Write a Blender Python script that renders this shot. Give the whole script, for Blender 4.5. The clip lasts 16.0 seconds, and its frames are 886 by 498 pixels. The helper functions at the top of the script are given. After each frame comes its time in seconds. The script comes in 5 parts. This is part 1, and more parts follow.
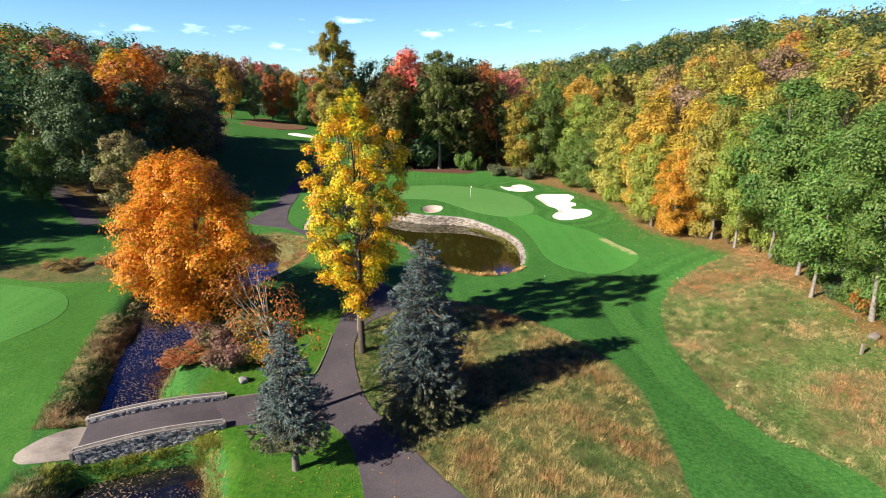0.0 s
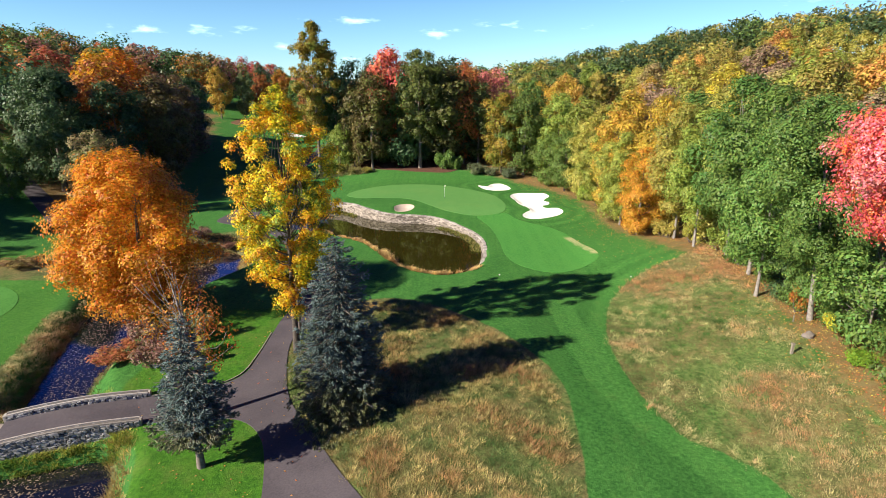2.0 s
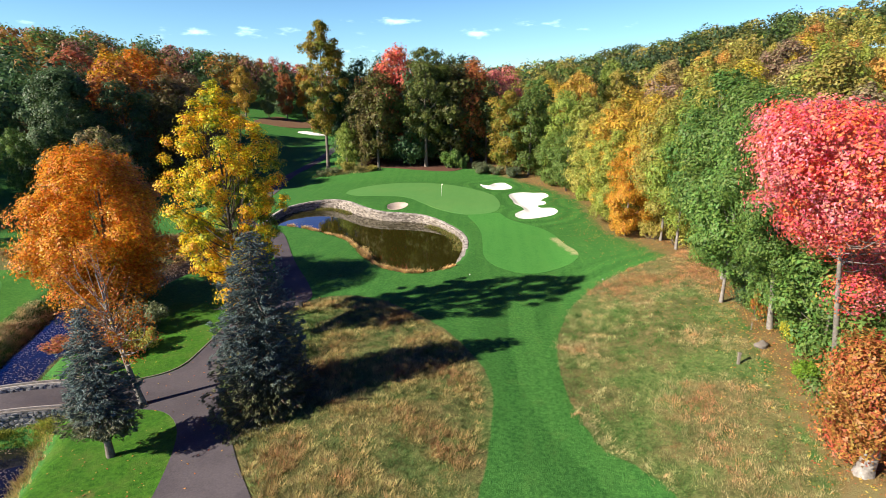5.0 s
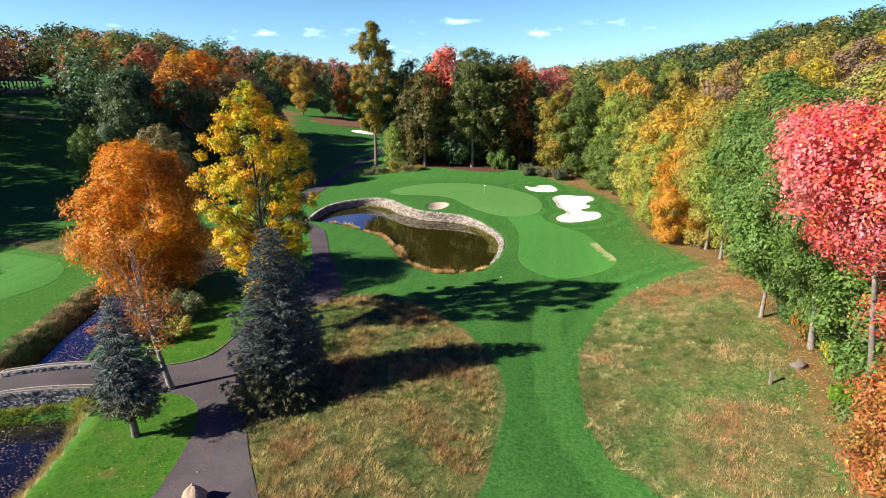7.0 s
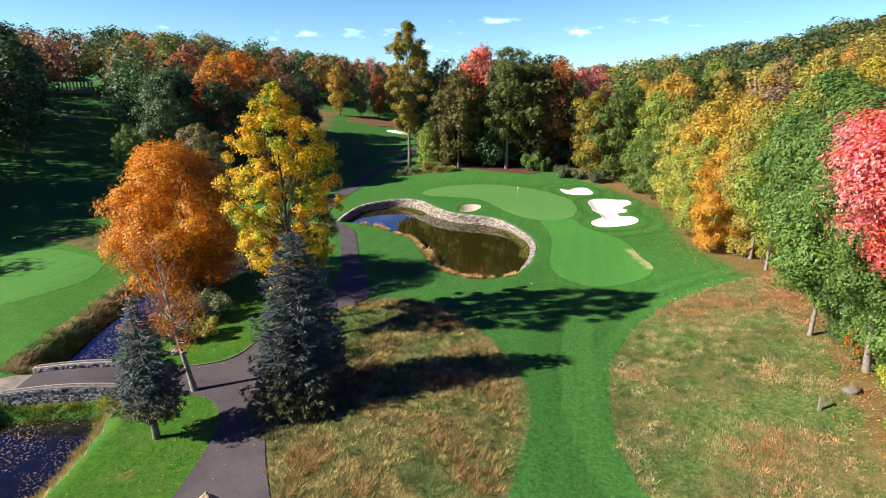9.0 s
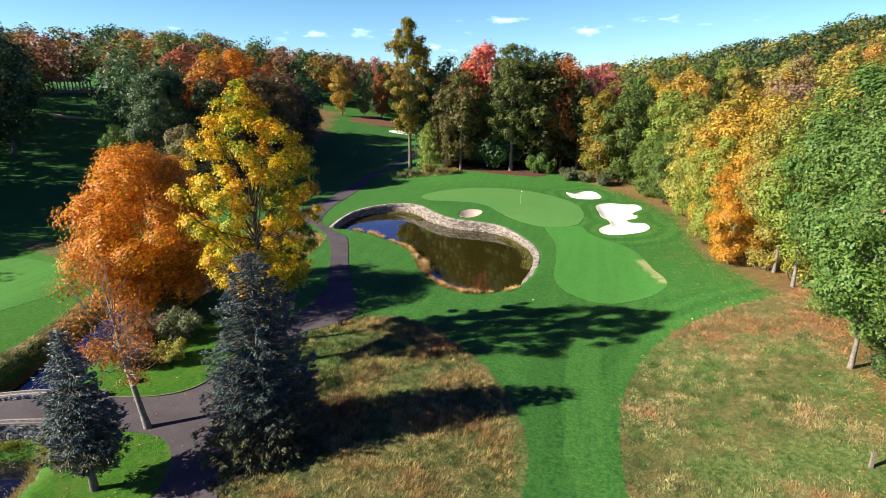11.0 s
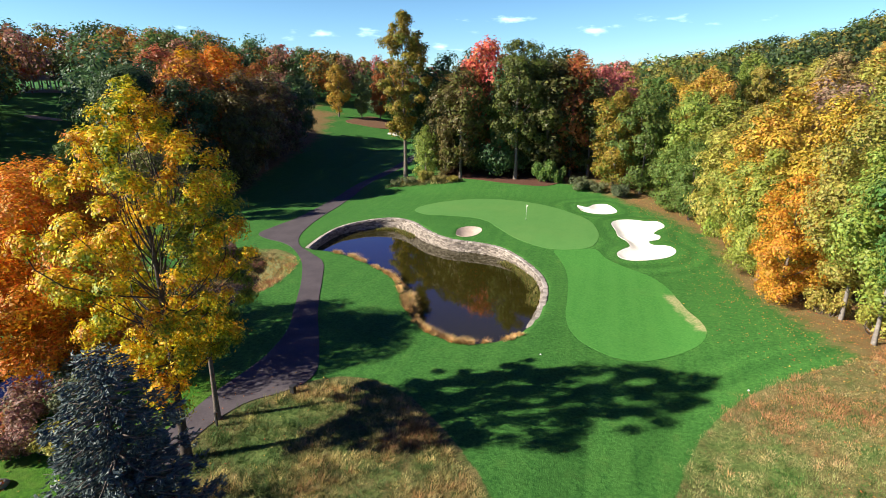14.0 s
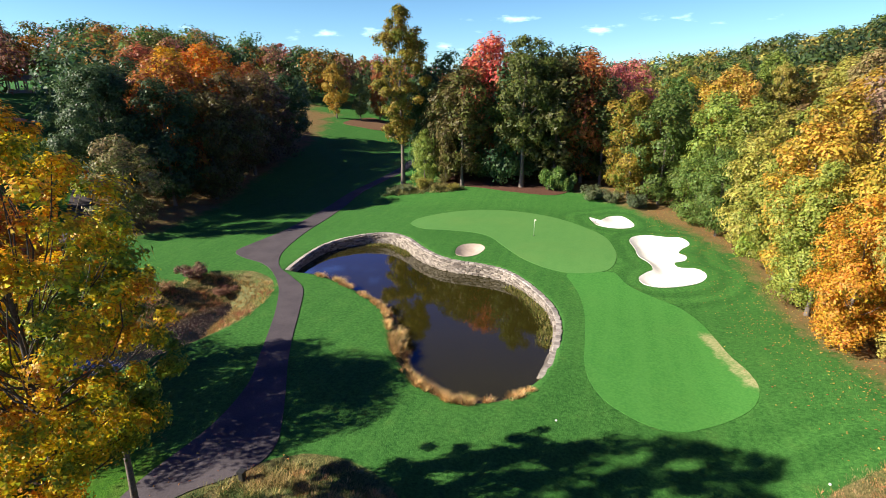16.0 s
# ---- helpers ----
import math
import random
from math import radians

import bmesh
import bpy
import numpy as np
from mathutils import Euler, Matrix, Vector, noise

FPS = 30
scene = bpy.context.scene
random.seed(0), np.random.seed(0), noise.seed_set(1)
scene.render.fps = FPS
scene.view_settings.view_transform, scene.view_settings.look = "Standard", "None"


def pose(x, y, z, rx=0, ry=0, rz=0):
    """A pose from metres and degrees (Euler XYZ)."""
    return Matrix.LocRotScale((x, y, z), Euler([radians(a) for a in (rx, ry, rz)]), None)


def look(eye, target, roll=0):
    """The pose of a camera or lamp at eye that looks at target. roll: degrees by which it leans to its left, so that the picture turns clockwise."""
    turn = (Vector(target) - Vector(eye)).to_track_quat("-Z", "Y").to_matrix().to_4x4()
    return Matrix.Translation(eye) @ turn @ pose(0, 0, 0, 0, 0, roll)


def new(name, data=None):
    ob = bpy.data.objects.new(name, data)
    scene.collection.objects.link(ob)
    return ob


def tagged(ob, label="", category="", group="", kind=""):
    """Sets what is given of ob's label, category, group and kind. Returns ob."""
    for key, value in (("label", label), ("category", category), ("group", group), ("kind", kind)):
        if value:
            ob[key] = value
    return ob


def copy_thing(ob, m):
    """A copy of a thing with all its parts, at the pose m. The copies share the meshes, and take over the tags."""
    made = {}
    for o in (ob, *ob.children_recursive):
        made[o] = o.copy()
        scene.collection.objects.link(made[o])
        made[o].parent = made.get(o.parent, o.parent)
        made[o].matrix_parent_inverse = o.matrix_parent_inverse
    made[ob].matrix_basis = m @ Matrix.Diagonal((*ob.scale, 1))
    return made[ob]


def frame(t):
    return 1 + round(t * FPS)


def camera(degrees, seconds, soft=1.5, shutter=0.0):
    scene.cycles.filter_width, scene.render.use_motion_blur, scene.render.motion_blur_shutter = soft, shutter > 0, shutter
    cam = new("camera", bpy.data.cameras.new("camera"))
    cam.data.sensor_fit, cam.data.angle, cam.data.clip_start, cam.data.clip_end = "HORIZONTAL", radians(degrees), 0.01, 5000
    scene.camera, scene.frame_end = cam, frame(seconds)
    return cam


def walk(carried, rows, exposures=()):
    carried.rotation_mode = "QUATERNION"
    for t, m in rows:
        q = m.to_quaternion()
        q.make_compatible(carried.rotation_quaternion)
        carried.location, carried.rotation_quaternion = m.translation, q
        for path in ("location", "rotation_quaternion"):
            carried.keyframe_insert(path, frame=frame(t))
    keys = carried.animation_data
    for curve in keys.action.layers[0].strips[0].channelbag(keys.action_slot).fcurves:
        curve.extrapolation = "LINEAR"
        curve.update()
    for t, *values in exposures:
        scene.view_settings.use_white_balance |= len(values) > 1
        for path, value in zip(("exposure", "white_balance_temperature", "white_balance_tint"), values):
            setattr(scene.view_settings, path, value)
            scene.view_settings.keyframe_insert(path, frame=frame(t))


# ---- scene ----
cam = camera(79.5, 16.0, soft=0.9)
METRES, EYE, TILT, LEAN, TURN = 42.0, 20.2, -16.7, 0.0, 0.0
ROWS = [
    (0.0, 0.0, 0.0, 0.0, -0.0, 0.0, -0.0),
    (0.5, 0.0346, -0.0007, -0.0006, 0.08, -0.01, 0.0),
    (1.0, 0.0696, 0.0007, -0.0009, 0.19, -0.03, 0.01),
    (1.5, 0.1044, 0.0034, -0.0022, 0.35, -0.03, -0.02),
    (2.0, 0.1379, 0.0068, -0.0042, 0.57, -0.0, -0.06),
    (2.5, 0.17, 0.0096, -0.0063, 0.82, 0.01, -0.18),
    (3.0, 0.1999, 0.0134, -0.0079, 1.14, 0.01, -0.2),
    (3.5, 0.2292, 0.0178, -0.0088, 1.64, 0.0, -0.25),
    (4.0, 0.2585, 0.022, -0.0087, 2.35, -0.02, -0.44),
    (6.5, 0.3683, 0.0425, -0.0029, 8.8, -0.19, -2.45),
    (7.0, 0.3718, 0.0427, -0.0013, 10.28, -0.27, -3.01),
    (7.5, 0.3753, 0.0449, 0.0001, 11.73, -0.34, -3.59),
    (8.0, 0.3774, 0.0464, 0.0014, 12.81, -0.39, -3.81),
    (8.5, 0.3791, 0.0562, 0.0056, 13.55, -0.49, -3.94),
    (9.0, 0.38, 0.0739, 0.0112, 14.01, -0.54, -4.06),
    (11.5, 0.3819, 0.2276, 0.0532, 14.93, -0.63, -4.21),
    (12.0, 0.3796, 0.2672, 0.0651, 15.04, -0.64, -4.27),
    (12.5, 0.3741, 0.3082, 0.0784, 15.12, -0.7, -4.34),
    (13.0, 0.3677, 0.3503, 0.0916, 15.23, -0.69, -4.36),
    (13.5, 0.3588, 0.3942, 0.1058, 15.3, -0.73, -4.43),
    (14.0, 0.3493, 0.4408, 0.1205, 15.42, -0.72, -4.44),
    (14.5, 0.3402, 0.4883, 0.1359, 15.55, -0.73, -4.46),
    (15.0, 0.3311, 0.5364, 0.1516, 15.67, -0.72, -4.45),
    (15.5, 0.3212, 0.5848, 0.167, 15.78, -0.74, -4.46),
    (16.0, 0.31, 0.6293, 0.1811, 15.82, -0.79, -4.51),
]
walk(cam, [(t, pose(0, 0, EYE, TILT, LEAN, TURN) @ pose(METRES * x, METRES * y, METRES * z, 90 + pitch, roll, yaw)) for t, x, y, z, yaw, pitch, roll in ROWS])

from mathutils.geometry import delaunay_2d_cdt

# ---- light ----
SUN_AZ, SUN_EL = math.atan2(-0.477, -0.879), radians(30)
SUN_DIR = Vector((math.cos(SUN_AZ) * math.cos(SUN_EL), math.sin(SUN_AZ) * math.cos(SUN_EL), math.sin(SUN_EL)))
sun = new("sun", bpy.data.lights.new("sun", "SUN"))
sun.data.energy, sun.data.angle, sun.data.color = 5.15, radians(0.55), (1.0, 0.92, 0.78)
sun.matrix_world = look(SUN_DIR * 300, (0, 0, 0))
world = bpy.data.worlds.new("sky")
scene.world = world
world.use_nodes = True
wn = world.node_tree.nodes
sky = wn.new("ShaderNodeTexSky")
sky.sky_type, sky.sun_disc = "NISHITA", False
sky.sun_elevation, sky.sun_rotation = SUN_EL, math.atan2(SUN_DIR.x, SUN_DIR.y)
sky.air_density, sky.dust_density, sky.ozone_density = 1.0, 0.0, 4.0
# a few small fair-weather clouds low in the sky
wl = world.node_tree.links
tc = wn.new("ShaderNodeTexCoord")
wmap = wn.new("ShaderNodeMapping")
wmap.inputs["Scale"].default_value = (3.4, 3.4, 12.0)
wl.new(tc.outputs["Generated"], wmap.inputs[0])
puff = wn.new("ShaderNodeTexNoise")
puff.inputs["Scale"].default_value, puff.inputs["Detail"].default_value, puff.inputs["Roughness"].default_value = 2.3, 6.0, 0.55
wl.new(wmap.outputs[0], puff.inputs["Vector"])
veil = wn.new("ShaderNodeMapRange")
veil.interpolation_type = "SMOOTHSTEP"
veil.inputs[1].default_value, veil.inputs[2].default_value, veil.inputs[4].default_value = 0.62, 0.72, 0.75
wl.new(puff.outputs["Fac"], veil.inputs[0])
cloud = wn.new("ShaderNodeMix")
cloud.data_type = "RGBA"
cloud.inputs[7].default_value = (11.0, 11.6, 12.6, 1)
wl.new(veil.outputs[0], cloud.inputs[0])
wl.new(sky.outputs[0], cloud.inputs[6])
clear = wn.new("ShaderNodeMix")
clear.data_type, clear.blend_type = "RGBA", "MULTIPLY"
clear.inputs[0].default_value = 1.0
wl.new(cloud.outputs[2], clear.inputs[6])
# the sky pales and brightens towards the horizon
axis = wn.new("ShaderNodeSeparateXYZ")
wl.new(tc.outputs["Generated"], axis.inputs[0])
rise = wn.new("ShaderNodeMapRange")
rise.interpolation_type = "SMOOTHSTEP"
for i, v in ((1, 0.0), (2, 0.62), (3, 2.0), (4, 0.42)):
    rise.inputs[i].default_value = v
wl.new(axis.outputs["Z"], rise.inputs[0])
# and deepens in blue overhead
depth = wn.new("ShaderNodeMapRange")
depth.inputs[1].default_value, depth.inputs[2].default_value = 0.14, 0.29
wl.new(axis.outputs["Z"], depth.inputs[0])
blue = wn.new("ShaderNodeMix")
blue.data_type = "RGBA"
blue.inputs[6].default_value, blue.inputs[7].default_value = (0.76, 1.0, 1.16, 1), (0.22, 0.54, 1.75, 1)
wl.new(depth.outputs[0], blue.inputs[0])
wl.new(blue.outputs[2], clear.inputs[7])
haze = wn.new("ShaderNodeMix")
haze.data_type, haze.blend_type = "RGBA", "MULTIPLY"
haze.inputs[0].default_value = 1.0
wl.new(clear.outputs[2], haze.inputs[6])
wl.new(rise.outputs[0], haze.inputs[7])
wl.new(haze.outputs[2], wn["Background"].inputs[0])
wn["Background"].inputs[1].default_value = 0.039
scene.view_settings.exposure = 1.08


# ---- materials ----
def mat(name):
    m = bpy.data.materials.new(name)
    m.use_nodes = True
    nt = m.node_tree
    return m, nt, nt.nodes["Principled BSDF"]


def node(nt, kind, **inputs):
    n = nt.nodes.new("ShaderNode" + kind)
    for k, v in inputs.items():
        n.inputs[k].default_value = v
    return n


def noise_tex(nt, scale, detail=4.0, rough=0.6, vec=None, stretch=None):
    n = node(nt, "TexNoise", Scale=scale, Detail=detail, Roughness=rough)
    src = vec
    if src is None:
        src = nt.nodes.new("ShaderNodeNewGeometry").outputs["Position"]
    if stretch:
        mp = node(nt, "Mapping")
        mp.inputs["Scale"].default_value = stretch[:3]
        if len(stretch) > 3:
            mp.inputs["Rotation"].default_value = (0, 0, radians(stretch[3]))
        nt.links.new(src, mp.inputs[0])
        src = mp.outputs[0]
    nt.links.new(src, n.inputs["Vector"])
    return n.outputs["Fac"]


def ramp(nt, fac, stops):
    r = nt.nodes.new("ShaderNodeValToRGB")
    el = r.color_ramp.elements
    while len(el) < len(stops):
        el.new(0.5)
    for e, (p, c) in zip(el, stops):
        e.position, e.color = p, (*c, 1)
    nt.links.new(fac, r.inputs[0])
    return r.outputs[0]


def mix(nt, fac, a, b, kind="MIX"):
    n = nt.nodes.new("ShaderNodeMix")
    n.data_type, n.blend_type = "RGBA", kind
    for sock, v in ((n.inputs[0], fac), (n.inputs[6], a), (n.inputs[7], b)):
        if isinstance(v, (int, float)):
            sock.default_value = v
        elif isinstance(v, tuple):
            sock.default_value = (*v, 1)
        else:
            nt.links.new(v, sock)
    return n.outputs[2]


def edge(nt, fac, lo, hi):
    n = node(nt, "MapRange")
    n.interpolation_type = "SMOOTHSTEP"
    n.inputs[1].default_value, n.inputs[2].default_value = lo, hi
    nt.links.new(fac, n.inputs[0])
    return n.outputs[0]


def add(nt, a, b, op="ADD"):
    n = nt.nodes.new("ShaderNodeMath")
    n.operation = op
    for sock, v in zip(n.inputs, (a, b)):
        if isinstance(v, (int, float)):
            sock.default_value = v
        else:
            nt.links.new(v, sock)
    return n.outputs[0]


def bump(nt, bsdf, height, strength=0.4, distance=0.05):
    b = node(nt, "Bump", Strength=strength, Distance=distance)
    nt.links.new(height, b.inputs["Height"])
    nt.links.new(b.outputs[0], bsdf.inputs["Normal"])


def set_col(nt, bsdf, col, rough=0.8, spec=0.2):
    nt.links.new(col, bsdf.inputs["Base Color"])
    bsdf.inputs["Roughness"].default_value = rough
    bsdf.inputs["Specular IOR Level"].default_value = spec


def attr(nt, name):
    n = nt.nodes.new("ShaderNodeAttribute")
    n.attribute_name = name
    return n.outputs["Fac"]


def grass_mat(name, dark, light, dry, stripe=0.0, dry_amount=0.15, angle=20, rough=0.75):
    m, nt, b = mat(name)
    big = noise_tex(nt, 0.09, 5, 0.6)
    fine = noise_tex(nt, 5.0, 5, 0.75)
    c = mix(nt, edge(nt, fine, 0.36, 0.64), dark, light)
    c = mix(nt, add(nt, edge(nt, noise_tex(nt, 0.7, 5, 0.7), 0.35, 0.7), 0.3, "MULTIPLY"), c, mix(nt, 1.0, c, (0.7, 0.8, 0.72), "MULTIPLY"))
    c = mix(nt, add(nt, edge(nt, big, 0.45, 0.75), dry_amount, "MULTIPLY"), c, dry)
    if stripe:
        st = noise_tex(nt, 1.0, 3, 0.5, stretch=(0.9, 0.06, 0.05, angle))
        c = mix(nt, add(nt, edge(nt, st, 0.35, 0.65), stripe, "MULTIPLY"), c, light)
    worn = add(nt, attr(nt, "worn"), add(nt, add(nt, noise_tex(nt, 0.9, 5, 0.7), -0.5), 1.6, "MULTIPLY"))
    c = mix(nt, edge(nt, worn, 0.4, 1.05), c, mix(nt, edge(nt, fine, 0.35, 0.65), (0.20, 0.26, 0.09), (0.42, 0.38, 0.19)))
    set_col(nt, b, c, rough, 0.15)
    bump(nt, b, fine, 0.35, 0.04)
    return m


M_GREEN = grass_mat("green_turf", (0.085, 0.225, 0.055), (0.108, 0.258, 0.065), (0.16, 0.26, 0.07), 0.3, 0.3, 70)
M_FARGREEN = grass_mat("striped_turf", (0.048, 0.178, 0.028), (0.09, 0.25, 0.047), (0.13, 0.27, 0.06), 0.5, 0.35, 62)
M_APRON = grass_mat("fairway_turf", (0.045, 0.185, 0.032), (0.076, 0.245, 0.046), (0.12, 0.25, 0.06), 0.4, 0.3, 100)


def ground_mat():
    m, nt, b = mat("ground_turf")
    big = noise_tex(nt, 0.07, 5, 0.6)
    mid = noise_tex(nt, 0.6, 5, 0.65)
    fine = noise_tex(nt, 4.0, 6, 0.8)
    grain = noise_tex(nt, 14.0, 4, 0.8)
    turf = mix(nt, edge(nt, fine, 0.36, 0.66), (0.034, 0.135, 0.026), (0.094, 0.27, 0.054))
    turf = mix(nt, edge(nt, attr(nt, "fair"), 0.3, 0.7), turf, mix(nt, edge(nt, fine, 0.34, 0.66), (0.050, 0.19, 0.026), (0.11, 0.285, 0.045)))
    turf = mix(nt, edge(nt, grain, 0.35, 0.72), mix(nt, 1.0, turf, (0.62, 0.68, 0.62), "MULTIPLY"), turf)
    turf = mix(nt, add(nt, edge(nt, big, 0.4, 0.66), 0.35, "MULTIPLY"), turf, mix(nt, 1.0, turf, (0.82, 0.88, 0.84), "MULTIPLY"))
    st = noise_tex(nt, 1.0, 3, 0.5, stretch=(1.3, 0.05, 0.05, 14))
    turf = mix(nt, add(nt, edge(nt, st, 0.42, 0.6), 0.17, "MULTIPLY"), turf, (0.085, 0.225, 0.045))
    turf = mix(nt, add(nt, edge(nt, mid, 0.55, 0.8), 0.35, "MULTIPLY"), turf, (0.11, 0.17, 0.04))
    mown = add(nt, attr(nt, "mown"), add(nt, add(nt, mid, -0.5), 0.5, "MULTIPLY"))
    turf = mix(nt, edge(nt, mown, 0.25, 0.75), mix(nt, 1.0, turf, (0.86, 0.88, 0.88), "MULTIPLY"), mix(nt, 1.0, turf, (1.2, 1.14, 1.15), "MULTIPLY"))
    wob = add(nt, add(nt, mid, -0.5), 1.1, "MULTIPLY")
    wob = add(nt, wob, add(nt, add(nt, fine, -0.5), 0.5, "MULTIPLY"))
    lawn = mix(nt, edge(nt, fine, 0.36, 0.64), (0.029, 0.105, 0.009), (0.070, 0.19, 0.015))
    lawn = mix(nt, add(nt, edge(nt, mid, 0.42, 0.7), 0.5, "MULTIPLY"), lawn, (0.11, 0.165, 0.03))
    turf = mix(nt, edge(nt, add(nt, attr(nt, "lawn"), add(nt, wob, 0.3, "MULTIPLY")), 0.4, 0.6), turf, lawn)
    straw = ramp(nt, mid, [(0.3, (0.09, 0.13, 0.03)), (0.45, (0.19, 0.19, 0.07)), (0.6, (0.30, 0.24, 0.10)), (0.75, (0.30, 0.16, 0.07))])
    straw = mix(nt, edge(nt, add(nt, add(nt, grain, fine), 0.5, "MULTIPLY"), 0.4, 0.62), mix(nt, 1.0, straw, (0.36, 0.38, 0.34), "MULTIPLY"), straw)
    straw = mix(nt, add(nt, edge(nt, noise_tex(nt, 0.16, 5, 0.65), 0.46, 0.6), 0.75, "MULTIPLY"), straw, mix(nt, edge(nt, fine, 0.4, 0.62), (0.045, 0.10, 0.02), (0.17, 0.24, 0.07)))
    turf = mix(nt, edge(nt, add(nt, attr(nt, "straw"), add(nt, wob, 0.45, "MULTIPLY")), 0.38, 0.62), turf, straw)
    litter = ramp(nt, grain, [(0.3, (0.08, 0.05, 0.025)), (0.5, (0.22, 0.13, 0.055)), (0.7, (0.38, 0.22, 0.09))])
    litter = mix(nt, edge(nt, mid, 0.4, 0.7), litter, (0.20, 0.17, 0.07))
    turf = mix(nt, edge(nt, add(nt, attr(nt, "litter"), wob), 0.3, 0.75), turf, litter)
    mud = ramp(nt, fine, [(0.3, (0.07, 0.075, 0.03)), (0.7, (0.19, 0.19, 0.08))])
    turf = mix(nt, edge(nt, add(nt, attr(nt, "mud"), add(nt, wob, 0.3, "MULTIPLY")), 0.4, 0.6), turf, mud)
    set_col(nt, b, turf, 0.85, 0.12)
    bump(nt, b, add(nt, fine, grain), 0.8, 0.07)
    return m


M_GROUND = ground_mat()


def plain_mat(name, stops, scale, rough=0.8, spec=0.25, strength=0.4, detail=6, distance=0.03, scale2=None, dark=(0.7, 0.7, 0.7)):
    m, nt, b = mat(name)
    f = noise_tex(nt, scale, detail, 0.65)
    c = ramp(nt, f, stops)
    if scale2:
        c = mix(nt, edge(nt, noise_tex(nt, scale2, 4, 0.6), 0.4, 0.65), c, mix(nt, 1.0, c, dark, "MULTIPLY"))
    set_col(nt, b, c, rough, spec)
    bump(nt, b, f, strength, distance)
    return m


M_PATH = plain_mat("asphalt", [(0.3, (0.072, 0.061, 0.068)), (0.7, (0.116, 0.098, 0.105))], 9.0, 0.85, 0.2, 0.25, 8, 0.01, 0.35, (0.8, 0.8, 0.82))
M_GRAVEL = plain_mat("gravel", [(0.3, (0.34, 0.29, 0.25)), (0.7, (0.50, 0.44, 0.38))], 12.0, 0.95, 0.1, 0.5, 8, 0.02, 0.8)
M_SAND = plain_mat("sand", [(0.3, (0.80, 0.76, 0.70)), (0.7, (0.92, 0.88, 0.82))], 2.5, 0.95, 0.05, 0.3, 8, 0.03)
M_TANSAND = plain_mat("tan_sand", [(0.3, (0.42, 0.33, 0.27)), (0.7, (0.54, 0.44, 0.36))], 2.5, 0.95, 0.05, 0.3, 8, 0.03)
M_BARK = plain_mat("bark", [(0.3, (0.10, 0.08, 0.065)), (0.7, (0.24, 0.20, 0.17))], 7.0, 0.9, 0.1, 0.8, 8, 0.04)
M_DARKBARK = plain_mat("dark_bark", [(0.3, (0.045, 0.036, 0.03)), (0.7, (0.12, 0.10, 0.085))], 7.0, 0.9, 0.1, 0.8, 8, 0.04)
M_PALEBARK = plain_mat("pale_bark", [(0.3, (0.13, 0.11, 0.095)), (0.6, (0.27, 0.24, 0.21)), (0.75, (0.45, 0.41, 0.37))], 4.0, 0.85, 0.1, 0.6, 8, 0.03)
M_MULCH = plain_mat("mulch", [(0.3, (0.05, 0.025, 0.018)), (0.7, (0.17, 0.085, 0.06))], 6.0, 0.95, 0.05, 0.8, 8, 0.06)
M_LITTER = plain_mat("leaf_litter", [(0.3, (0.09, 0.05, 0.03)), (0.7, (0.25, 0.15, 0.09))], 3.0, 0.95, 0.05, 0.8, 8, 0.06)
M_MORTAR = plain_mat("mortar", [(0.3, (0.10, 0.09, 0.08)), (0.7, (0.20, 0.18, 0.16))], 5.0, 0.95, 0.1)
M_WHITEBARK = plain_mat("white_bark", [(0.3, (0.14, 0.12, 0.10)), (0.6, (0.33, 0.30, 0.27)), (0.75, (0.55, 0.51, 0.46))], 4.0, 0.85, 0.1, 0.6, 8, 0.03)
M_KERB = plain_mat("pale_kerb", [(0.3, (0.12, 0.11, 0.08)), (0.7, (0.28, 0.24, 0.19))], 6.0, 0.9, 0.15)
M_METAL = plain_mat("dark_metal", [(0.3, (0.02, 0.02, 0.02)), (0.7, (0.04, 0.04, 0.04))], 6.0, 0.5, 0.4)
M_WHITE = plain_mat("white_paint", [(0.3, (0.75, 0.75, 0.73)), (0.7, (0.85, 0.85, 0.82))], 6.0, 0.5, 0.4, 0.05)
M_FLAG = plain_mat("flag_cloth", [(0.3, (0.72, 0.72, 0.55)), (0.7, (0.82, 0.82, 0.62))], 6.0, 0.8, 0.1, 0.05)
M_WOOD = plain_mat("grey_wood", [(0.3, (0.16, 0.13, 0.10)), (0.7, (0.30, 0.26, 0.21))], 9.0, 0.85, 0.1)


def stone_mat(name, lo, hi):
    m, nt, b = mat(name)
    oi = nt.nodes.new("ShaderNodeObjectInfo").outputs["Random"]
    gi = nt.nodes.new("ShaderNodeNewGeometry").outputs["Random Per Island"]
    v = add(nt, add(nt, oi, gi), 1.0, "FRACT")
    f = noise_tex(nt, 6.0, 6, 0.7)
    c = mix(nt, v, lo, hi)
    c = mix(nt, add(nt, edge(nt, f, 0.4, 0.7), 0.55, "MULTIPLY"), c, mix(nt, 1.0, c, (0.5, 0.47, 0.43), "MULTIPLY"))
    set_col(nt, b, c, 0.9, 0.15)
    bump(nt, b, f, 0.6, 0.03)
    return m


M_STONE = stone_mat("pale_stone", (0.16, 0.135, 0.115), (0.46, 0.40, 0.345))
M_GREYSTONE = stone_mat("grey_stone", (0.10, 0.10, 0.105), (0.40, 0.38, 0.37))
M_CAPSTONE = stone_mat("cap_stone", (0.24, 0.21, 0.19), (0.50, 0.45, 0.41))


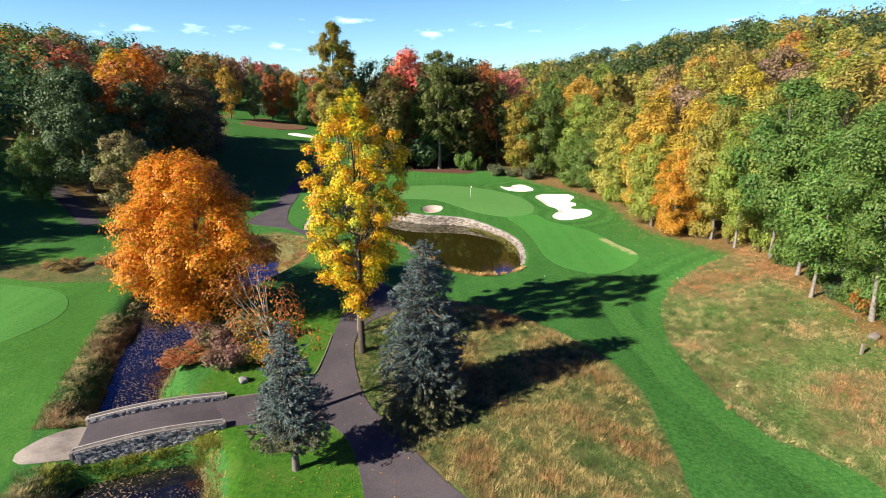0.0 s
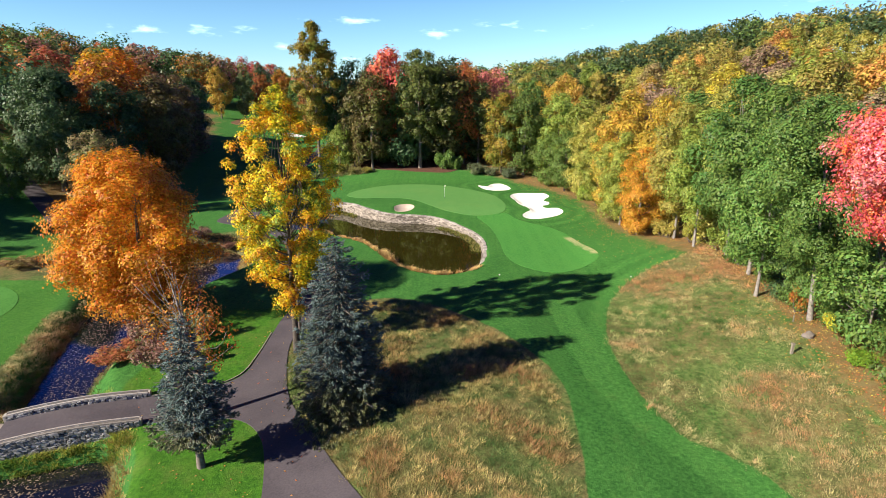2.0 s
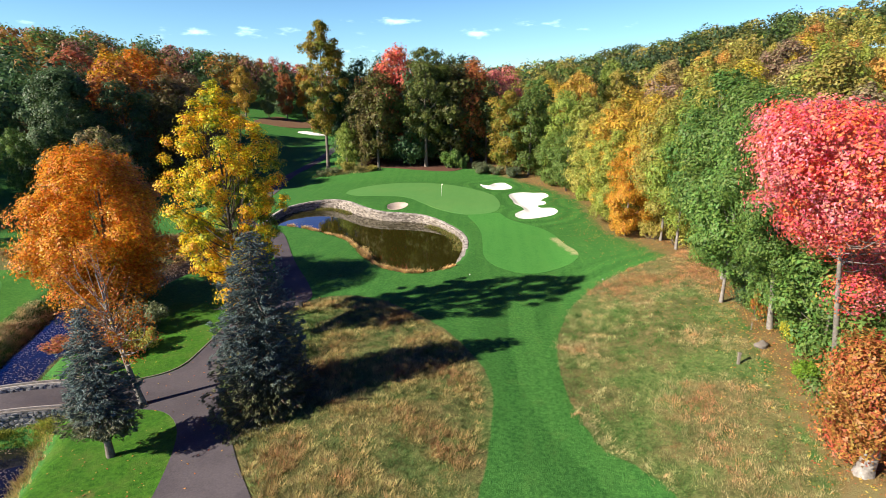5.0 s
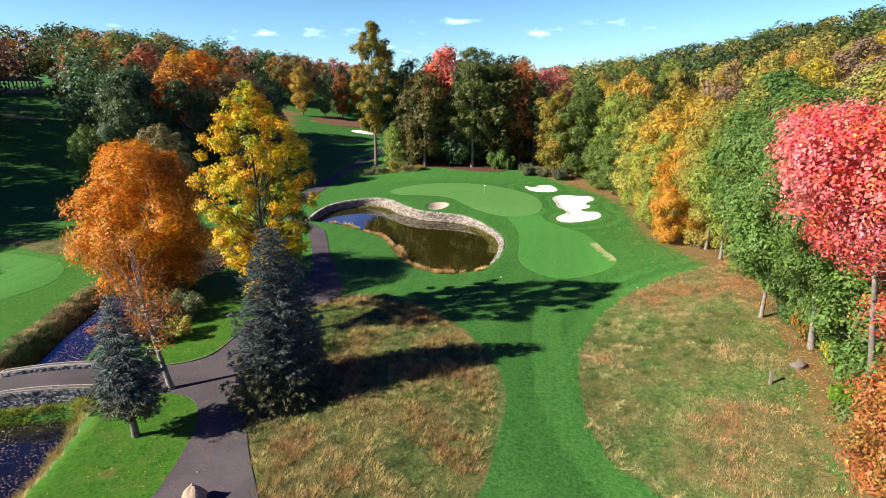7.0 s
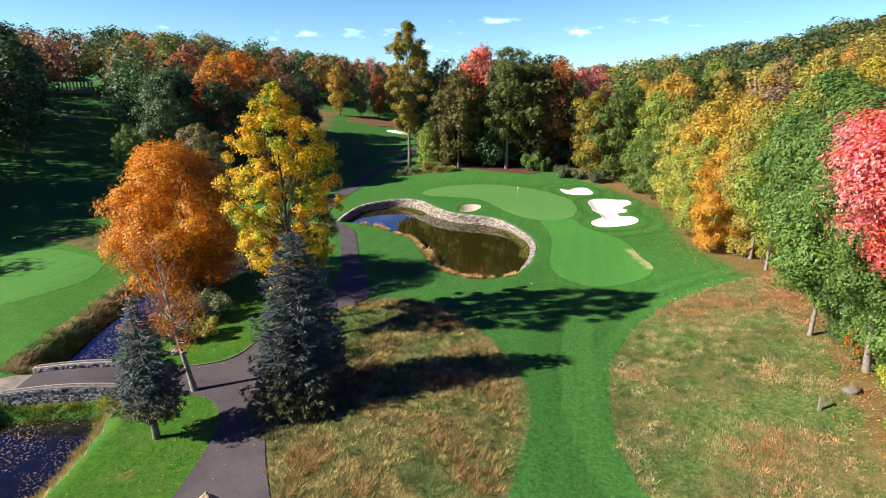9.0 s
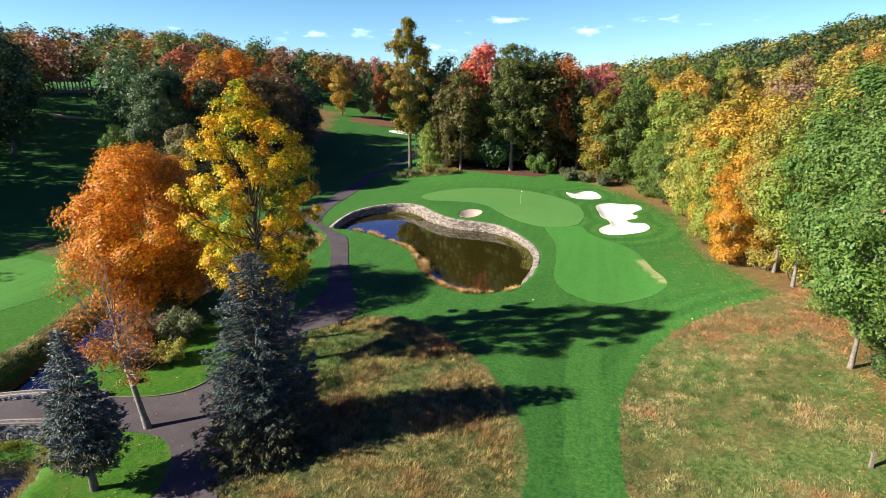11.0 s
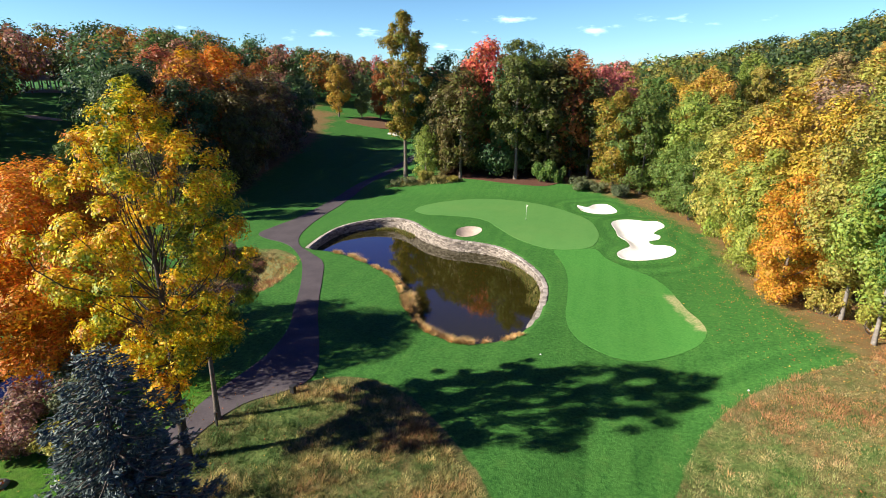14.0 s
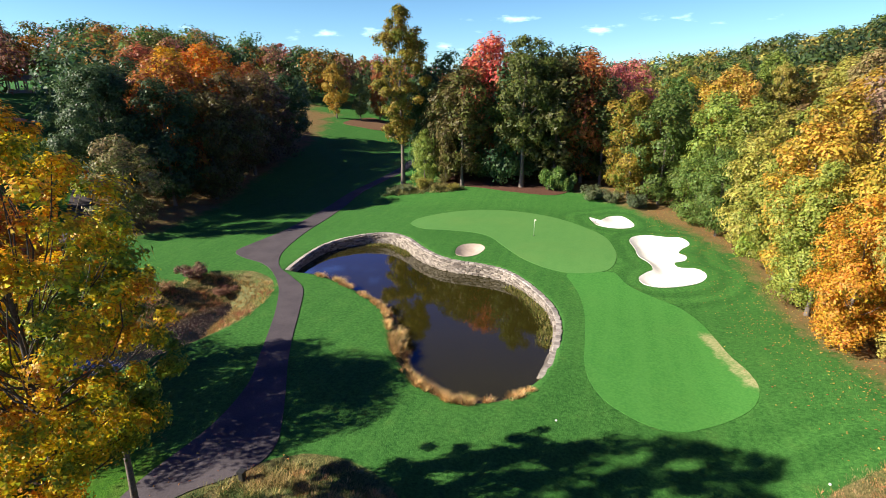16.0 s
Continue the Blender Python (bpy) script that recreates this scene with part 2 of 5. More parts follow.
def leaf_mat(name, by_attribute=False, gloss=0.3, trans=0.36, spread=0.4, patches=None, aged=False):
    """Leaves in the crown's own colour; its alpha tells how far patches turn green."""
    m, nt, b = mat(name)
    if by_attribute:
        a = nt.nodes.new("ShaderNodeAttribute")
        a.attribute_name = "tint"
        base, turn = a.outputs["Color"], a.outputs["Alpha"]
    else:
        o = nt.nodes.new("ShaderNodeObjectInfo")
        base, turn = o.outputs["Color"], o.outputs["Alpha"]
    g = nt.nodes.new("ShaderNodeNewGeometry")
    r = g.outputs["Random Per Island"]
    patch = noise_tex(nt, 0.28, 4, 0.6)
    c = mix(nt, add(nt, edge(nt, add(nt, patch, add(nt, add(nt, r, -0.5), 0.25, "MULTIPLY")), 0.5, 0.62), turn, "MULTIPLY"), base, (0.15, 0.21, 0.03))
    if patches:
        c = ramp(nt, add(nt, noise_tex(nt, 0.42, 4, 0.6), add(nt, add(nt, r, -0.5), 0.14, "MULTIPLY")), patches)
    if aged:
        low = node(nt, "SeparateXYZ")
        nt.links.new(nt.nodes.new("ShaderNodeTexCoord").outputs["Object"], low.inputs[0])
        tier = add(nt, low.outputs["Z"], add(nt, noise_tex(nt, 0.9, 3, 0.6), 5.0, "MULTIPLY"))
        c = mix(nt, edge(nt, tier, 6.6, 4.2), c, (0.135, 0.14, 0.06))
    hsv = node(nt, "HueSaturation")
    nt.links.new(c, hsv.inputs["Color"])
    v = add(nt, add(nt, add(nt, add(nt, r, 7.3, "MULTIPLY"), 1.0, "FRACT"), 2 * spread, "MULTIPLY"), 1.0 - spread)
    own = nt.nodes.new("ShaderNodeObjectInfo").outputs["Random"]
    v = add(nt, v, add(nt, add(nt, own, 0.34, "MULTIPLY"), 0.83), "MULTIPLY")
    nt.links.new(v, hsv.inputs["Value"])
    hue = add(nt, add(nt, add(nt, add(nt, r, 13.7, "MULTIPLY"), 1.0, "FRACT"), 0.06, "MULTIPLY"), 0.478)
    hue = add(nt, hue, add(nt, add(nt, add(nt, add(nt, own, 5.7, "MULTIPLY"), 1.0, "FRACT"), -0.5), 0.035, "MULTIPLY"))
    nt.links.new(hue, hsv.inputs["Hue"])
    set_col(nt, b, hsv.outputs[0], 0.5, gloss)
    t = nt.nodes.new("ShaderNodeBsdfTranslucent")
    nt.links.new(hsv.outputs[0], t.inputs[0])
    mx = nt.nodes.new("ShaderNodeMixShader")
    mx.inputs[0].default_value = trans
    nt.links.new(b.outputs[0], mx.inputs[1])
    nt.links.new(t.outputs[0], mx.inputs[2])
    nt.links.new(mx.outputs[0], nt.nodes["Material Output"].inputs[0])
    return m


M_LEAF = leaf_mat("leaves")
M_TULIP = leaf_mat("tulip_leaves", spread=0.45, patches=[(0.37, (0.22, 0.31, 0.03)), (0.44, (0.62, 0.60, 0.03)), (0.50, (0.90, 0.66, 0.02)), (0.62, (0.84, 0.44, 0.025)), (0.73, (0.40, 0.18, 0.03))])
M_CRIMSON = leaf_mat("crimson_leaves", gloss=0.5, spread=0.45, patches=[(0.34, (0.66, 0.17, 0.04)), (0.45, (0.66, 0.085, 0.06)), (0.56, (0.66, 0.15, 0.15)), (0.68, (0.72, 0.26, 0.27))])
M_LIMETULIP = leaf_mat("lime_tulip_leaves", patches=[(0.36, (0.13, 0.19, 0.03)), (0.52, (0.26, 0.31, 0.03)), (0.62, (0.50, 0.42, 0.03)), (0.72, (0.60, 0.30, 0.03))])
M_FARLEAF = leaf_mat("far_leaves", True)
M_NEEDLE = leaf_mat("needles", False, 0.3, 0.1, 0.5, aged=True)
M_STRAW = leaf_mat("dry_grass", True, 0.1, 0.3, 0.27)


def water_mat(name, deep, leaves=0.0):
    m, nt, b = mat(name)
    f = noise_tex(nt, 1.6, 3, 0.5)
    c = mix(nt, noise_tex(nt, 0.15, 3), deep, tuple(0.6 * v for v in deep))
    b.inputs["Roughness"].default_value = 0.04
    b.inputs["IOR"].default_value = 1.45
    b.inputs["Specular IOR Level"].default_value = 1.0 if not leaves else 0.9
    if leaves:
        sp = noise_tex(nt, 7.0, 2, 0.5)
        zone = noise_tex(nt, 0.35, 3, 0.6)
        k = add(nt, edge(nt, sp, 0.59, 0.63), edge(nt, zone, 0.36, 0.5), "MULTIPLY")
        c = mix(nt, add(nt, k, leaves, "MULTIPLY"), c, (0.22, 0.15, 0.09))
        nt.links.new(add(nt, add(nt, k, 0.6, "MULTIPLY"), 0.04), b.inputs["Roughness"])
    nt.links.new(c, b.inputs["Base Color"])
    bump(nt, b, f, 0.03, 0.05)
    return m


M_POND = water_mat("pond_water", (0.032, 0.028, 0.005))
M_CREEK = water_mat("creek_water", (0.008, 0.009, 0.014), 0.9)
M_TANROCK = stone_mat("tan_stone", (0.36, 0.27, 0.19), (0.42, 0.32, 0.24))


# ---- mesh helpers ----
def mesh_np(name, verts, faces, material, smooth=False):
    """A mesh from arrays of vertices and of equal-sided faces."""
    verts, faces = np.asarray(verts, np.float32), np.asarray(faces, np.int32)
    me = bpy.data.meshes.new(name)
    k = faces.shape[1]
    me.vertices.add(len(verts))
    me.vertices.foreach_set("co", verts.ravel())
    me.loops.add(faces.size)
    me.loops.foreach_set("vertex_index", faces.ravel())
    me.polygons.add(len(faces))
    me.polygons.foreach_set("loop_start", np.arange(len(faces), dtype=np.int32) * k)
    me.polygons.foreach_set("loop_total", np.full(len(faces), k, np.int32))
    me.polygons.foreach_set("use_smooth", np.full(len(faces), smooth, bool))
    me.materials.append(material)
    me.update(calc_edges=True)
    me.validate()
    return me


def part(name, me, parent=None, label=""):
    """One mesh object, linked under its thing."""
    ob = new(name, me)
    if parent:
        ob.parent = parent
    return tagged(ob, label)


def part_bm(name, bm, material, parent=None, label="", smooth=False):
    me = bpy.data.meshes.new(name)
    bm.to_mesh(me)
    bm.free()
    for p in me.polygons:
        p.use_smooth = smooth
    me.materials.append(material)
    return part(name, me, parent, label)


def S(a, b, x):
    u = np.clip((x - a) / (b - a), 0, 1)
    return u * u * (3 - 2 * u)


def curve_pts(pts, closed, step=0.5):
    """A smooth line (Catmull-Rom) through control points, at even steps."""
    P = np.array(pts, float)
    n = len(P)
    out = []
    for i in range(n if closed else n - 1):
        if closed:
            a, b, c, d = P[(i - 1) % n], P[i], P[(i + 1) % n], P[(i + 2) % n]
        else:
            a, b, c, d = P[max(i - 1, 0)], P[i], P[i + 1], P[min(i + 2, n - 1)]
        k = max(2, int(np.linalg.norm(c - b) / step))
        for t in np.arange(k) / k:
            out.append(0.5 * (2 * b + (c - a) * t + (2 * a - 5 * b + 4 * c - d) * t**2 + (3 * b - a - 3 * c + d) * t**3))
    if not closed:
        out.append(P[-1])
    return np.array(out)


def sdist(poly, X, Y):
    """Signed distance to a closed outline: negative inside."""
    shape = np.shape(X)
    x, y = np.ravel(X), np.ravel(Y)
    if x.size <= 400:
        A = np.asarray(poly, float)
        B = np.roll(A, -1, 0)
        D = B - A
        px, py = x[:, None] - A[None, :, 0], y[:, None] - A[None, :, 1]
        t = np.clip((px * D[:, 0] + py * D[:, 1]) / ((D**2).sum(1) + 1e-12), 0, 1)
        near = ((px - t * D[:, 0]) ** 2 + (py - t * D[:, 1]) ** 2).min(1)
        cross = (A[:, 1] > y[:, None]) != (B[:, 1] > y[:, None])
        odd = (cross & (px < D[:, 0] * py / (D[:, 1] + 1e-12))).sum(1) % 2 == 1
        return (np.sqrt(near) * np.where(odd, -1, 1)).reshape(shape)
    best = np.full(x.shape, 1e9)
    inside = np.zeros(x.shape, bool)
    for (ax, ay), (bx, by) in zip(poly, np.roll(poly, -1, 0)):
        dx, dy = bx - ax, by - ay
        t = np.clip(((x - ax) * dx + (y - ay) * dy) / (dx * dx + dy * dy + 1e-12), 0, 1)
        best = np.minimum(best, (x - ax - t * dx) ** 2 + (y - ay - t * dy) ** 2)
        cross = (ay > y) != (by > y)
        with np.errstate(divide="ignore", invalid="ignore"):
            inside ^= cross & (x < (bx - ax) * (y - ay) / (by - ay + 1e-12) + ax)
    return (np.sqrt(best) * np.where(inside, -1, 1)).reshape(shape)


def odist(line, X, Y):
    """Distance to an open line."""
    best = np.full(np.shape(X), 1e9)
    for (ax, ay), (bx, by) in zip(line[:-1], line[1:]):
        dx, dy = bx - ax, by - ay
        t = np.clip(((X - ax) * dx + (Y - ay) * dy) / (dx * dx + dy * dy + 1e-12), 0, 1)
        best = np.minimum(best, (X - ax - t * dx) ** 2 + (Y - ay - t * dy) ** 2)
    return np.sqrt(best)


# ---- plan: outlines on the ground ----
WALL = [(-20.9, 78.6), (-21.2, 80.5), (-21.5, 84.1), (-21.3, 88.2), (-19.9, 91.2), (-17.6, 93.5), (-14.5, 94.2), (-11.2, 92.2), (-8.0, 88.7),
        (-4.9, 86.2), (-2.2, 85.2), (0.5, 84.9), (3.3, 84.0), (5.5, 82.2), (7.7, 79.4), (9.5, 76.1), (10.5, 72.2), (10.7, 68.7), (10.5, 65.6), (10.1, 63.2)]
SHORE = [(9.4, 61.2), (8.2, 59.6), (6.5, 58.5), (5.0, 58.2), (3.2, 58.7), (1.3, 60.0), (-0.5, 62.1), (-1.8, 64.6), (-3.3, 67.6), (-4.9, 70.4),
         (-7.0, 72.6), (-9.8, 74.7), (-13.8, 77.2), (-17.8, 78.6)]
GREEN = [(-13.4, 100), (-13.1, 103.8), (-10.1, 107.8), (-6.2, 110.7), (-1.8, 111.8), (3.0, 110.9), (7.6, 108.3), (11.5, 104.0), (14.3, 99.5), (15.6, 93.2),
         (15.5, 88.9), (14.6, 86.3), (12.6, 85.1), (10.2, 84.7), (7.6, 85.7), (4.7, 88.0), (1.9, 91.8), (-0.3, 95.2), (-3.0, 96.9), (-7.1, 97.2), (-10.5, 97.2)]
APRON = [(10.4, 84.4), (11.3, 81.7), (12.2, 78.5), (12.7, 74.5), (12.9, 69.8), (13.0, 65.8), (13.5, 62.9), (14.5, 60.7), (15.9, 59.3), (17.2, 58.5),
         (18.9, 58.3), (20.6, 59.2), (22.4, 60.5), (23.8, 62.0), (24.6, 64.2), (24.5, 66.7), (23.8, 69.4), (23.3, 72.5), (22.6, 76.0), (21.2, 78.8), (18.8, 80.8),
         (16.7, 83.0), (15.3, 85.8), (13.0, 85.4)]
BIG_BUNKER = [(17.4, 98.9), (18.3, 101.2), (20.2, 102.1), (22.2, 101.7), (24.0, 101.9), (24.7, 99.1), (23.4, 96.2), (22.9, 94.4), (23.6, 93.4), (23.2, 91.5),
              (22.0, 90.4), (22.3, 89.0), (24.2, 89.0), (24.9, 87.3), (24.0, 85.3), (22.2, 84.0), (20.0, 83.2), (18.4, 83.6), (17.9, 85.1), (18.8, 86.8), (19.5, 87.8),
              (19.2, 89.8), (18.2, 91.9), (17.9, 95.1)]
BACK_BUNKER = [(12.0, 110.6), (13.6, 109.4), (14.9, 112.0), (17.0, 112.4), (18.4, 107.6), (17.3, 105.3), (15.0, 105.0), (13.1, 106.4)]
SMALL_BUNKER = [(-3.2, 87.7), (-3.5, 89.9), (-2.7, 91.4), (-1.1, 91.7), (-0.1, 90.4), (-0.3, 88.3), (-1.2, 87.1), (-2.4, 87.0)]
PATH_R = [(9, 10), (5.2, 17.5), (2.2, 21.9), (-0.5, 25.6), (-2.9, 29.3), (-5.4, 33.1), (-7.0, 38.0), (-7.6, 42.0), (-6.9, 45.4), (-5.2, 47.3), (-4.2, 48.8),
          (-4.2, 50.6), (-5.3, 53), (-6.9, 55.9), (-8.9, 59.4), (-11.2, 63.9), (-13.3, 68.4), (-16, 73.6), (-19.0, 76.4), (-22.4, 79.2), (-24.8, 83.2),
          (-26.4, 88.5), (-27.7, 95), (-28.7, 103), (-29.8, 110), (-31.0, 119), (-30.5, 132), (-29.5, 145), (-31, 165)]
PATH_L = [(-3.5, 10), (-4.2, 17), (-3.9, 21.2), (-4.5, 24.7), (-5.9, 28.6), (-8.0, 30.6), (-11.0, 30.7), (-15.0, 30.3), (-15.9, 32.9), (-12.0, 34.2), (-9.9, 36),
          (-9.6, 39.0), (-9.7, 44.4), (-9.6, 47), (-9.3, 49), (-9.2, 51.9), (-9.9, 55.8), (-11.6, 59.6), (-13.3, 63.3), (-15.5, 67.8), (-18.6, 73.1), (-22.2, 77.4),
          (-25.3, 79.8), (-29, 81.2), (-31.4, 83.2), (-31.5, 87), (-31.2, 92.5), (-31.5, 98.5), (-32.4, 106.6), (-33.8, 118.8), (-33.4, 132), (-32.4, 145), (-34, 165)]
ROUGH_NEAR = [(5.9, 16.4), (2.3, 22.0), (-0.4, 25.7), (-2.8, 29.3), (-5.3, 33.2), (-6.9, 38.0), (-7.4, 42.0), (-6.7, 45.2), (-4.6, 47.5), (-1.8, 49.6), (2.0, 49.2), (6.3, 45.5), (9.6, 41.6), (11.1, 38.9),
              (12.5, 36.0), (13.2, 33.2), (13.1, 30), (12.9, 27), (12.3, 23.2), (11.2, 17)]
ROUGH_FAR = [(27, 14), (22.6, 25.0), (20.2, 27.7), (19.3, 31.0), (18.8, 34.5), (18.9, 38.4), (19.6, 43.2), (21.8, 49.3), (24.6, 53.3), (28.3, 56.0), (33.2, 58.2), (37, 62), (44, 60), (46, 40), (44, 14)]
CREEK = [(-19.2, 64.5), (-19.4, 67.8), (-20.4, 71.6), (-23.0, 74.6), (-26.0, 75.0), (-28.4, 72.0), (-29.4, 67.5), (-31.2, 62), (-32.6, 55), (-31.2, 49.6), (-29.1, 43.5), (-26.9, 37.7), (-25.2, 33.0), (-23.2, 28.2), (-21.5, 24.0), (-21, 12), (-11, 12),
         (-12.2, 20.7), (-13.5, 25.0), (-14.6, 27.3), (-17.5, 31.0), (-21.2, 35.2), (-22.6, 40.5), (-23.4, 46), (-23.2, 52), (-21.6, 57), (-20.0, 61.0)]
LEFT_GREEN = [(-37, 46), (-39, 51.5), (-44, 54), (-52, 54.5), (-62, 52), (-68, 44), (-60, 36), (-48, 33), (-40, 38)]
GRAVEL = [(-22.6, 30.4), (-21.9, 28.2), (-23.6, 26.9), (-25.2, 26.6), (-26.0, 27.4), (-25.4, 29.0), (-24.0, 30.6)]
BED = [(-16, 121), (-13, 124), (-8, 123.5), (-2, 122), (6, 121.5), (8, 127), (2, 136), (-8, 138), (-16, 134)]
MARSH = [(-56, 59), (-49, 61), (-43, 65.5), (-37, 64), (-34, 59), (-37, 57), (-43, 55.8), (-50, 57)]
POND_Z, CREEK_Z = -1.05, -2.4


def wood_rim(y):
    """Where the far rough gives way to leaf litter."""
    return 29.3 + 0.187 * (y - 24.5)


wall_line = curve_pts(WALL, False, 0.5)
pond_line = np.vstack([wall_line, curve_pts(SHORE, False, 0.5)])
creek_line = curve_pts(CREEK, True, 0.8)
bunkers = [curve_pts(b, True, 0.35) for b in (BIG_BUNKER, BACK_BUNKER, SMALL_BUNKER)]
path_line = np.vstack([curve_pts(PATH_R, False, 0.6), curve_pts(PATH_L, False, 0.6)[::-1]])


def land(x, y):
    """The lie of the land without its hollows."""
    z = -0.3 - 0.9 * S(6, -6, x) * S(60, 20, y)
    z = z - 0.75 * S(10, 0.5, sdist(creek_line, x, y)) * S(-20, -24, x) * S(34, 42, y) * S(76, 62, y)
    z = z + 0.5 * np.exp(-(((x - 9) / 8) ** 2) - ((y - 38) / 9) ** 2)
    z = z + 2.6 * S(20, 35, x) * S(85, 55, y)
    z = z + 1.0 * S(76, 92, y) * S(-30, -8, x)
    z = z + 0.13 * np.clip(x - 36, 0, 130) + 0.06 * np.clip(x - 62, 0, 130)
    z = z + 0.055 * np.clip(y - 118, 0, 320) * S(118, 150, y) + 1.5 * S(112, 126, y) * S(-42, -24, x)
    z = z + 0.14 * np.clip(-x - 45, 0, 125) * S(40, 90, y)
    z = z + 0.5 * np.sin(x * 0.05 + 1) * np.sin(y * 0.043) * S(130, 200, np.hypot(x, y))
    return z


def ground_z(x, y):
    x, y = np.asarray(x, float), np.asarray(y, float)
    z = land(x, y)
    d = sdist(pond_line, x, y)
    at_wall = S(1.2, 0.2, odist(wall_line, x, y))
    k = S(0.2, -0.25, d) * at_wall + S(0.7, -1.6, d) * (1 - at_wall)
    z = z * (1 - k) + (POND_Z - 0.7) * k
    k = S(2.0, -1.5 - 3.2 * S(61, 67, y), sdist(creek_line, x, y))
    k = k * (1 - 0.72 * S(3.6, 2.3, odist(np.array([(-24.5, 28.4), (-14.0, 32.2)]), x, y)))
    z = z * (1 - k) + np.minimum(z, CREEK_Z - 0.6) * k
    for b, depth in zip(bunkers, (0.45, 0.45, 0.55)):
        z = z - depth * S(0.3, -1.2, sdist(b, x, y))
    return z


def gz(x, y):
    return float(ground_z(np.array([x]), np.array([y]))[0])


# ---- ground ----
def spaced(lo, hi, step, far):
    mid = list(np.arange(lo, hi + step / 2, step))
    s, v = step, lo
    low, high = [], []
    while v > -far:
        s *= 1.18
        v -= s
        low.append(v)
    s, v = step, hi
    while v < far:
        s *= 1.18
        v += s
        high.append(v)
    return np.array(low[::-1] + mid + high)


WOODS_R = [(38, -20), (37.5, 38), (36, 60), (33.5, 78), (32.5, 95), (28, 109), (21, 119), (9, 129), (-15, 131), (-17, 160), (40, 330), (260, 330), (260, -20)]
WOODS_L = [(-46, 82), (-46, 92), (-48, 105), (-55, 125), (-64, 165), (-82, 215), (-130, 250), (-140, 165), (-110, 130), (-88, 108), (-66, 88), (-55, 80)]


def build_ground():
    xs, ys = spaced(-50, 42, 0.4, 2500), spaced(16, 126, 0.4, 2500)
    X, Y = np.meshgrid(xs, ys)
    Z = ground_z(X, Y)
    V = np.stack([X, Y, Z], -1).reshape(-1, 3)
    n, m = len(xs), len(ys)
    i = (np.arange(m - 1)[:, None] * n + np.arange(n - 1)[None]).ravel()
    me = mesh_np("ground", V, np.stack([i, i + 1, i + n + 1, i + n], -1), M_GROUND, True)
    x, y = X.ravel(), Y.ravel()
    straw = np.maximum(S(1.2, 0.3, sdist(curve_pts(ROUGH_NEAR, True, 1), x, y)), S(0.4, -0.6, sdist(curve_pts(ROUGH_FAR, True, 1), x, y)) * S(2.0, -1.0, x - wood_rim(y)))
    cd = sdist(creek_line, x, y)
    straw = np.maximum(straw, S(2.2, 1.4, cd) * S(52, 60, y))
    straw = np.maximum(straw, S(0.6, 0.2, odist(curve_pts(SHORE, False, 0.5), x, y)))
    lawn = S(-1.0, -3.0, x) * S(52, 44, y) * S(0.5, 2.0, cd) * S(-20, -16, x)
    fair = S(1.5, 3.5, cd) * S(-24, -26, x) * S(72, 60, y) * S(-90, -76, x)
    litter = np.maximum(S(8.0, -1.0, sdist(np.array(WOODS_R), x, y)), 0.8 * S(2, -5, sdist(np.array(WOODS_L), x, y)))
    litter = np.maximum(litter, 0.72 * S(-1.0, 1.6, x - wood_rim(y)) * S(64, 56, y) * S(60, 44, x))
    straw = np.maximum(straw, S(1.2, -0.6, sdist(curve_pts(MARSH, True, 1), x, y)))
    litter = np.maximum(litter, 0.5 * S(1.1, 0.2, np.hypot((x + 7.7) / 1.3, y - 23.0)))
    mud = np.maximum(S(0.5, -0.3, cd) * S(2.4, 4.2, odist(np.array([(-24.5, 28.4), (-14.0, 32.2)]), x, y)), S(0.0, -0.5, sdist(pond_line, x, y)))
    far_edge = sdist(curve_pts(ROUGH_FAR, True, 1), x, y)
    sand_edge = np.minimum(sdist(bunkers[0], x, y), sdist(bunkers[1], x, y))
    mown = 0.5 + 0.2 * np.sin(far_edge * 2.2) * S(6.5, 4.0, far_edge) * S(0.0, 0.5, far_edge) + 0.4 * np.sin(sand_edge * 2.6) * S(6.0, 3.0, sand_edge)
    lane = 15.5 + 0.012 * (y - 44) ** 2 * S(44, 20, y)
    mown = mown + (0.6 * S(0, 0.15, x - lane) * S(2.3, 2.0, x - lane) - 0.45 * S(-2.6, -2.2, x - lane) * S(0.15, -0.1, x - lane)) * S(58, 50, y)
    for name, v in (("straw", straw), ("lawn", lawn), ("litter", litter), ("mud", mud), ("fair", fair), ("mown", mown)):
        me.attributes.new(name, "FLOAT", "POINT").data.foreach_set("value", v.astype(np.float32))
    return tagged(part("ground", me), "rolling mown golf course turf with rough and woodland floor", "ground", kind="structure")


build_ground()


